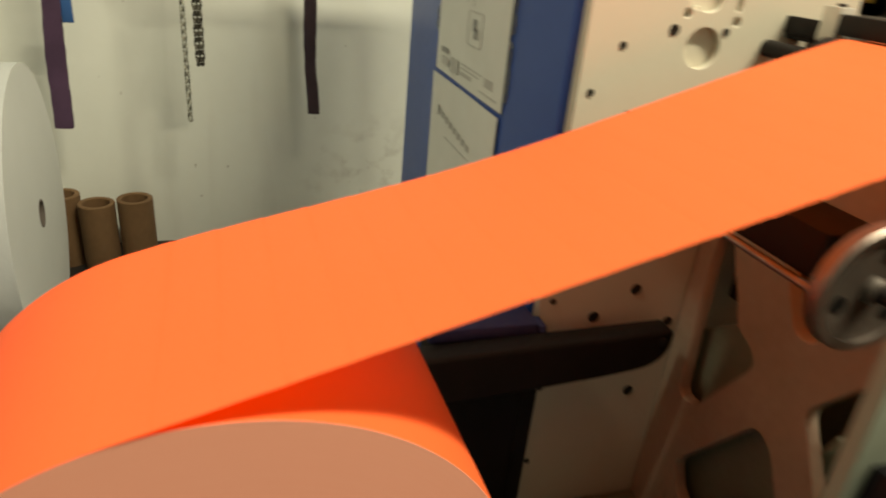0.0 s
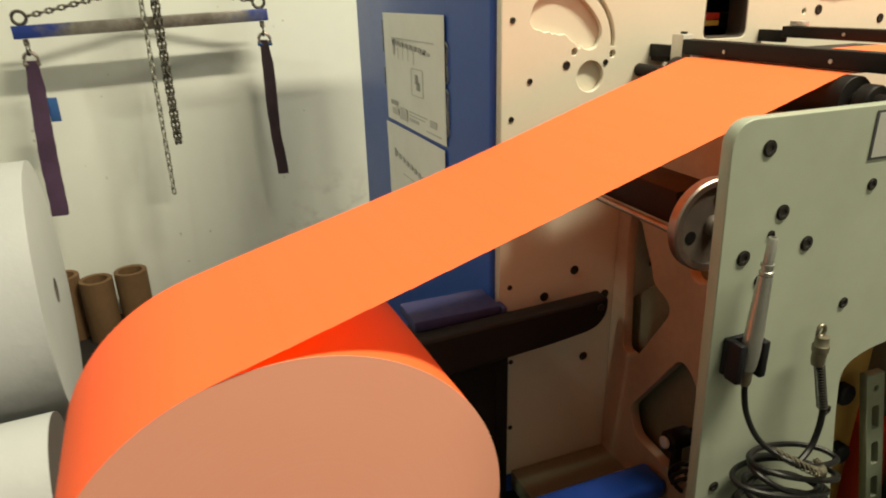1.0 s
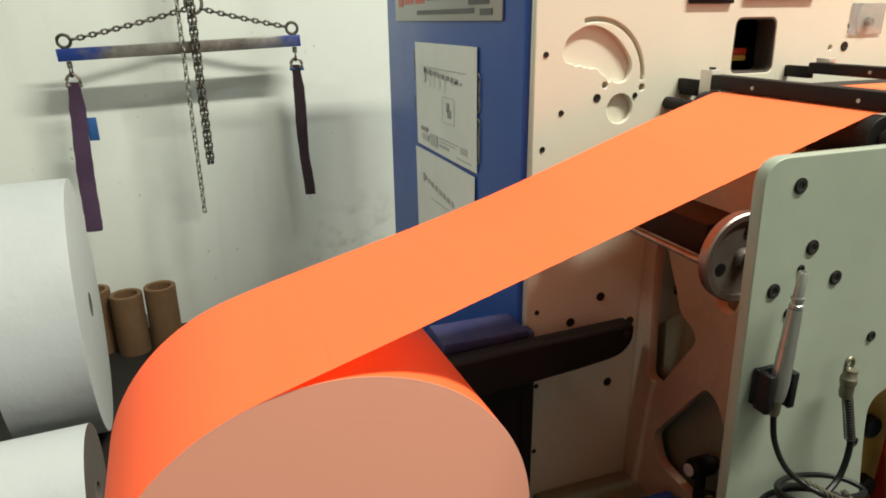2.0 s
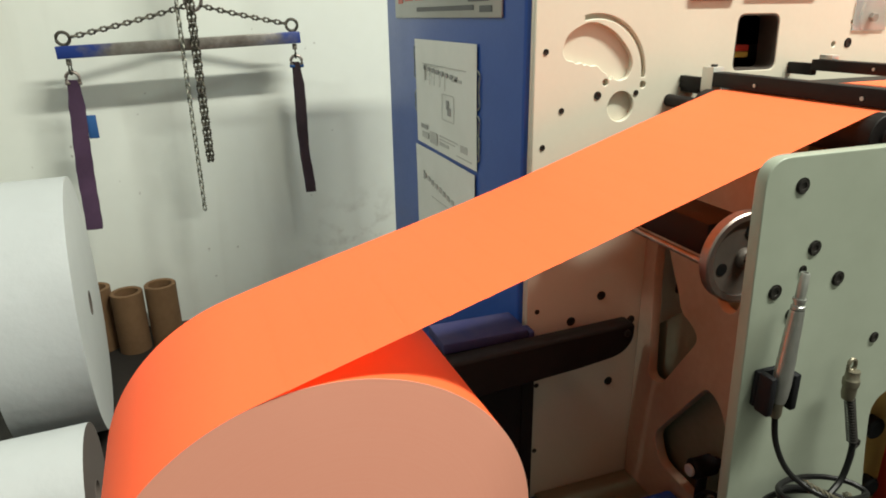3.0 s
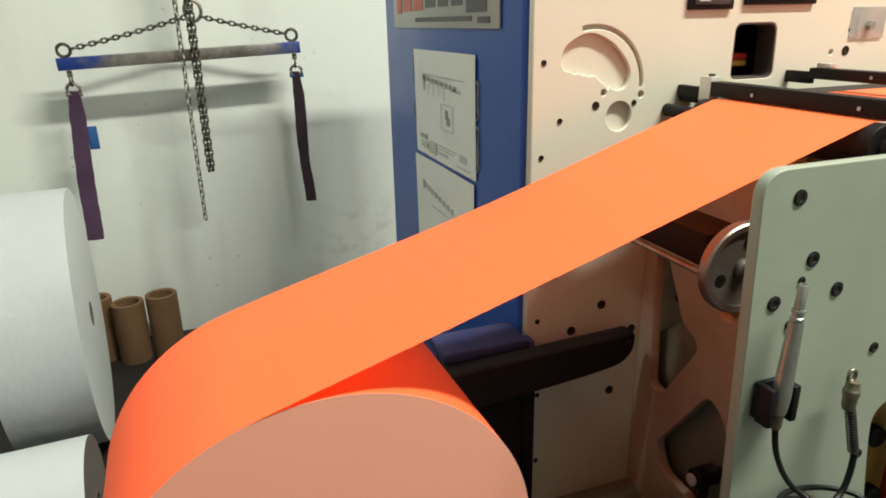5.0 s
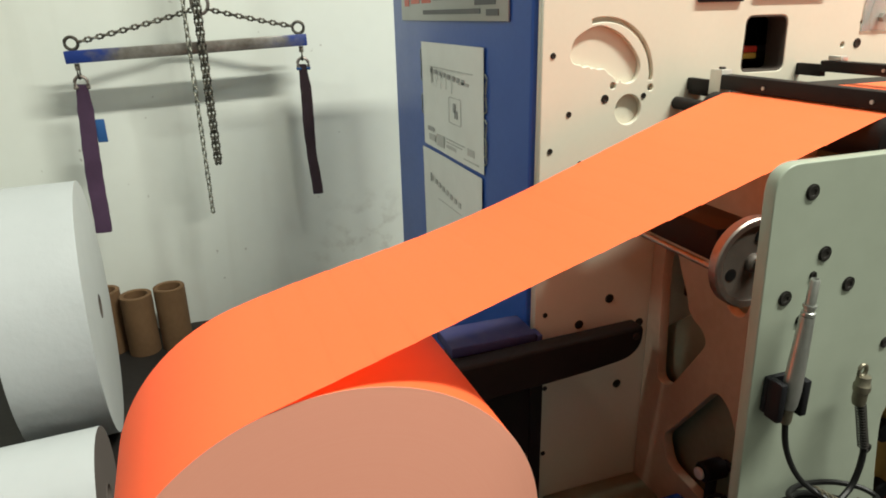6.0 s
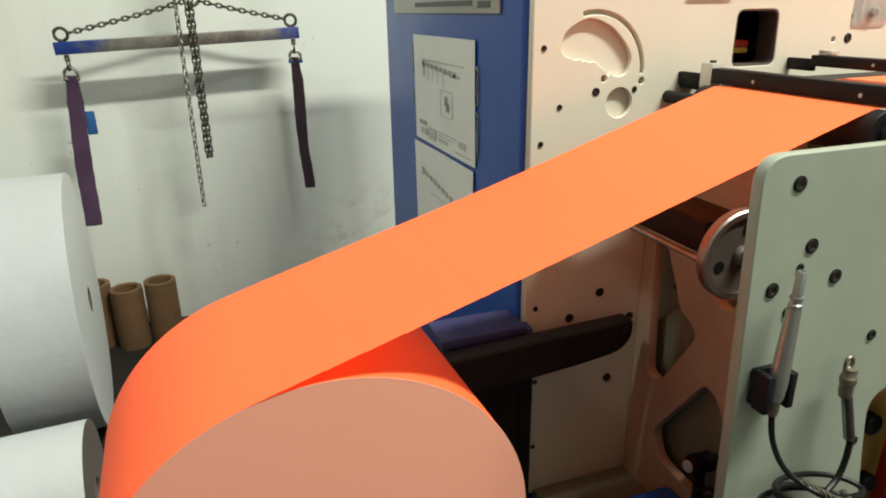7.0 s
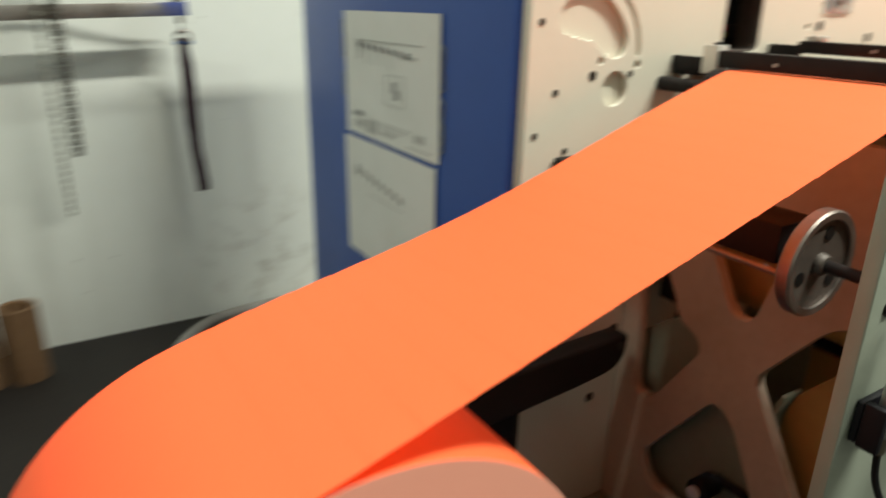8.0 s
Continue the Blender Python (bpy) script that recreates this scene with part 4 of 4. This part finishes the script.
# ---------------------------------------------------------------- lifting beam with chains and slings
def link_mesh(length, width, wire, mat):
    """One chain link, its long side along z."""
    half, w = length / 2 - width / 2, width / 2 - wire
    path = []
    for k in range(7):
        a = math.pi * k / 6
        path.append((w * math.cos(a), 0, half + w * math.sin(a)))
    for k in range(7):
        a = math.pi + math.pi * k / 6
        path.append((w * math.cos(a), 0, -half + w * math.sin(a)))
    bm = tube(path, wire, 1, 6, closed=True, smoothed=False)
    me = bpy.data.meshes.new("chain_link")
    bm.to_mesh(me)
    bm.free()
    me.materials.append(mat)
    for p in me.polygons:
        p.use_smooth = True
    return me


def chain(parent, a, b, mesh, pitch, sag=0.0, twist=12):
    """Links from a to b, each turned a quarter against the last; the run high above is one mesh."""
    a, b = Vector(a), Vector(b)
    count = max(2, round((b - a).length / pitch))
    point = lambda u: a.lerp(b, u) - Vector((0, 0, sag * math.sin(math.pi * u)))
    verts, faces = [], []
    for k in range(count):
        p0, p1 = point(k / count), point((k + 1) / count)
        q = (p1 - p0).to_track_quat("Z", "Y").to_matrix().to_4x4()
        m = Matrix.Translation((p0 + p1) / 2) @ q @ Matrix.Rotation(radians(twist + 90 * (k % 2)) + 0.12 * math.sin(2.3 * k), 4, "Z")
        if p0.z < 1.45:
            share("chain_link", mesh, parent, m)
        else:
            faces += [[i + len(verts) for i in p.vertices] for p in mesh.polygons]
            verts += [m @ v.co for v in mesh.vertices]
    if verts:
        me = bpy.data.meshes.new("upper_chain_run")
        me.from_pydata(verts, [], faces)
        me.materials.append(mesh.materials[0])
        tagged(share("upper_chain_run", me, parent, Matrix()), kind="stuff")


HY = 2.24
DARK_LINK, PALE_LINK, BIG_LINK = link_mesh(.0262, .0205, .0040, CHAIN), link_mesh(.0280, .0190, .0034, GALV), link_mesh(.050, .030, .0042, CHAIN)
L0, L1 = Vector((-.484, HY, 1.030)), Vector((.270, HY, 1.060))
beam_dir = (L1 - L0).normalized()
lift = base("lifting_beam", 0, 0, 0, "worn steel lifting beam with blue ends hung on chains", "lifting beam")
along = Matrix.Translation((L0 + L1) / 2) @ Matrix.Rotation(-math.atan2(beam_dir.z, beam_dir.x), 4, "Y")
half = (L1 - L0).length / 2
part("bar", box(-half, half, -.019, .019, -.019, .019, .002), RUBBED, lift, "steel bar with rubbed blue paint at both ends", m=along)
for x, sign_x in ((-.460, -1), (.246, 1)):
    z = L0.z + (x - L0.x) * (L1.z - L0.z) / (L1.x - L0.x)
    part("eye_ring", tube([(x + .019 * math.cos(2 * math.pi * k / 24), HY, z + .041 + .019 * math.sin(2 * math.pi * k / 24)) for k in range(24)], .0052, 1, 10, True, False), CHAIN, lift, "forged eye ring")
    part("lower_lug", rod((x + .004, HY, z - .0205), (x + .004, HY, z - .040), .008, 14, .001), WORN, lift)
    share("shackle_link", BIG_LINK, lift, pose(x + .005, HY, z - .046, 0, 0, 80))
    bow = [(x + .006 + .019 * math.sin(a), HY, z - .080 + .020 * math.cos(a)) for a in [radians(-140 + 280 * k / 20) for k in range(21)]]
    part("shackle_bow", tube(bow, .0052, 1, 8, smoothed=False), WORN, lift, "forged bow shackle")
    part("shackle_pin", rod((x - .018, HY, z - .095), (x + .030, HY, z - .095), .0058, 12, .001), TAG if sign_x > 0 else WORN, lift)
TOP = Vector((-.064, HY, 1.165))
chain(lift, (-.437, HY, 1.076), TOP + Vector((-.02, 0, 0)), DARK_LINK, .0184, .003)
chain(lift, TOP + Vector((.02, 0, 0)), (.226, HY, 1.105), DARK_LINK, .0184, .002)
part("master_ring", tube([(TOP.x + .026 * math.cos(2 * math.pi * k / 28), HY, TOP.z + .018 + .032 * math.sin(2 * math.pi * k / 28)) for k in range(28)], .006, 1, 10, True, False), WORN, lift)
part("hook_stem", rod((TOP.x, HY, TOP.z + .055), (TOP.x, HY, 4.499), .009, 14), WORN, lift)

loose_a = base("hoist_hand_chain", 0, 0, 0, "galvanised hand chain of a hoist hanging down", "chain")
chain(loose_a, (-.106, HY - .045, 4.49), (-.115, HY - .045, .490), PALE_LINK, .0205, twist=38)
loose_b = base("hoist_load_chain", 0, 0, 0, "dark hoist chain hanging down in a loop", "chain")
chain(loose_b, (-.082, HY - .045, 4.49), (-.080, HY - .045, .660), DARK_LINK, .0184, twist=32)
chain(loose_b, (-.062, HY - .05, 4.49), (-.068, HY - .05, .662), DARK_LINK, .0184, twist=32)


def sling(x0, z0, x1, z1, w, mat, label, tag, wobble):
    """A folded webbing sling hanging from a shackle: two plies, ruffled along the edge."""
    ob = base("webbing_sling", x0, HY, z1, label, "lifting sling")
    for ply, dy in ((0, -.006), (1, .004)):
        bm = bmesh.new()
        rows = []
        n = 48
        for k in range(n + 1):
            u = k / n
            cx = (x1 - x0) * u + wobble * math.sin(7 * u + ply)
            cz = (z0 - z1) * (1 - u)
            ww = w * (0.62 + 0.38 * min(1, u * 6)) * (1 + 0.035 * math.sin(13 * u + 2 * ply) + 0.025 * math.sin(47 * u + ply)) / 2
            cy = dy + .004 * math.sin(11 * u + ply)
            fold = .006 * math.sin(5 * u + 1.5)
            rows.append([bm.verts.new(v) for v in ((cx - ww, cy + fold, cz), (cx, cy - .004, cz), (cx + ww, cy - fold, cz), (cx + ww, cy - fold + .0035, cz), (cx, cy - .0005, cz), (cx - ww, cy + fold + .0035, cz))])
        for a, b in zip(rows[:-1], rows[1:]):
            for k in range(6):
                bm.faces.new((a[k], a[(k + 1) % 6], b[(k + 1) % 6], b[k]))
        bm.faces.new(rows[0])
        bm.faces.new(rows[-1][::-1])
        bmesh.ops.recalc_face_normals(bm, faces=bm.faces)
        part("ply", bm, mat, ob)
    if tag:
        part("label_tag", box(w * .35, w * .35 + .030, -.004, .003, (z0 - z1) * .62, (z0 - z1) * .62 + .075, .002), TAG, ob, "blue sewn label")
    return ob


sling(-.456, .946, -.478, .452, .048, PURPLE, "purple webbing lifting sling with a blue label", True, .002)
sling(.248, .978, .262, .510, .036, BROWN_WEB, "soiled dark webbing lifting sling", False, .0035)


# ---------------------------------------------------------------- what moves
def motions():
    walk(orange_roll, [(k * 0.25, ROLL_POSE @ Matrix.Rotation(2 * math.pi * k * 0.25 / TURN_TIME, 4, "Y")) for k in range(33)])
    for i, piece in enumerate(web_pieces):
        walk(piece, [(k * 0.25, piece_pose(i, slack_at(k * 0.25))) for k in range(33)])


motions()
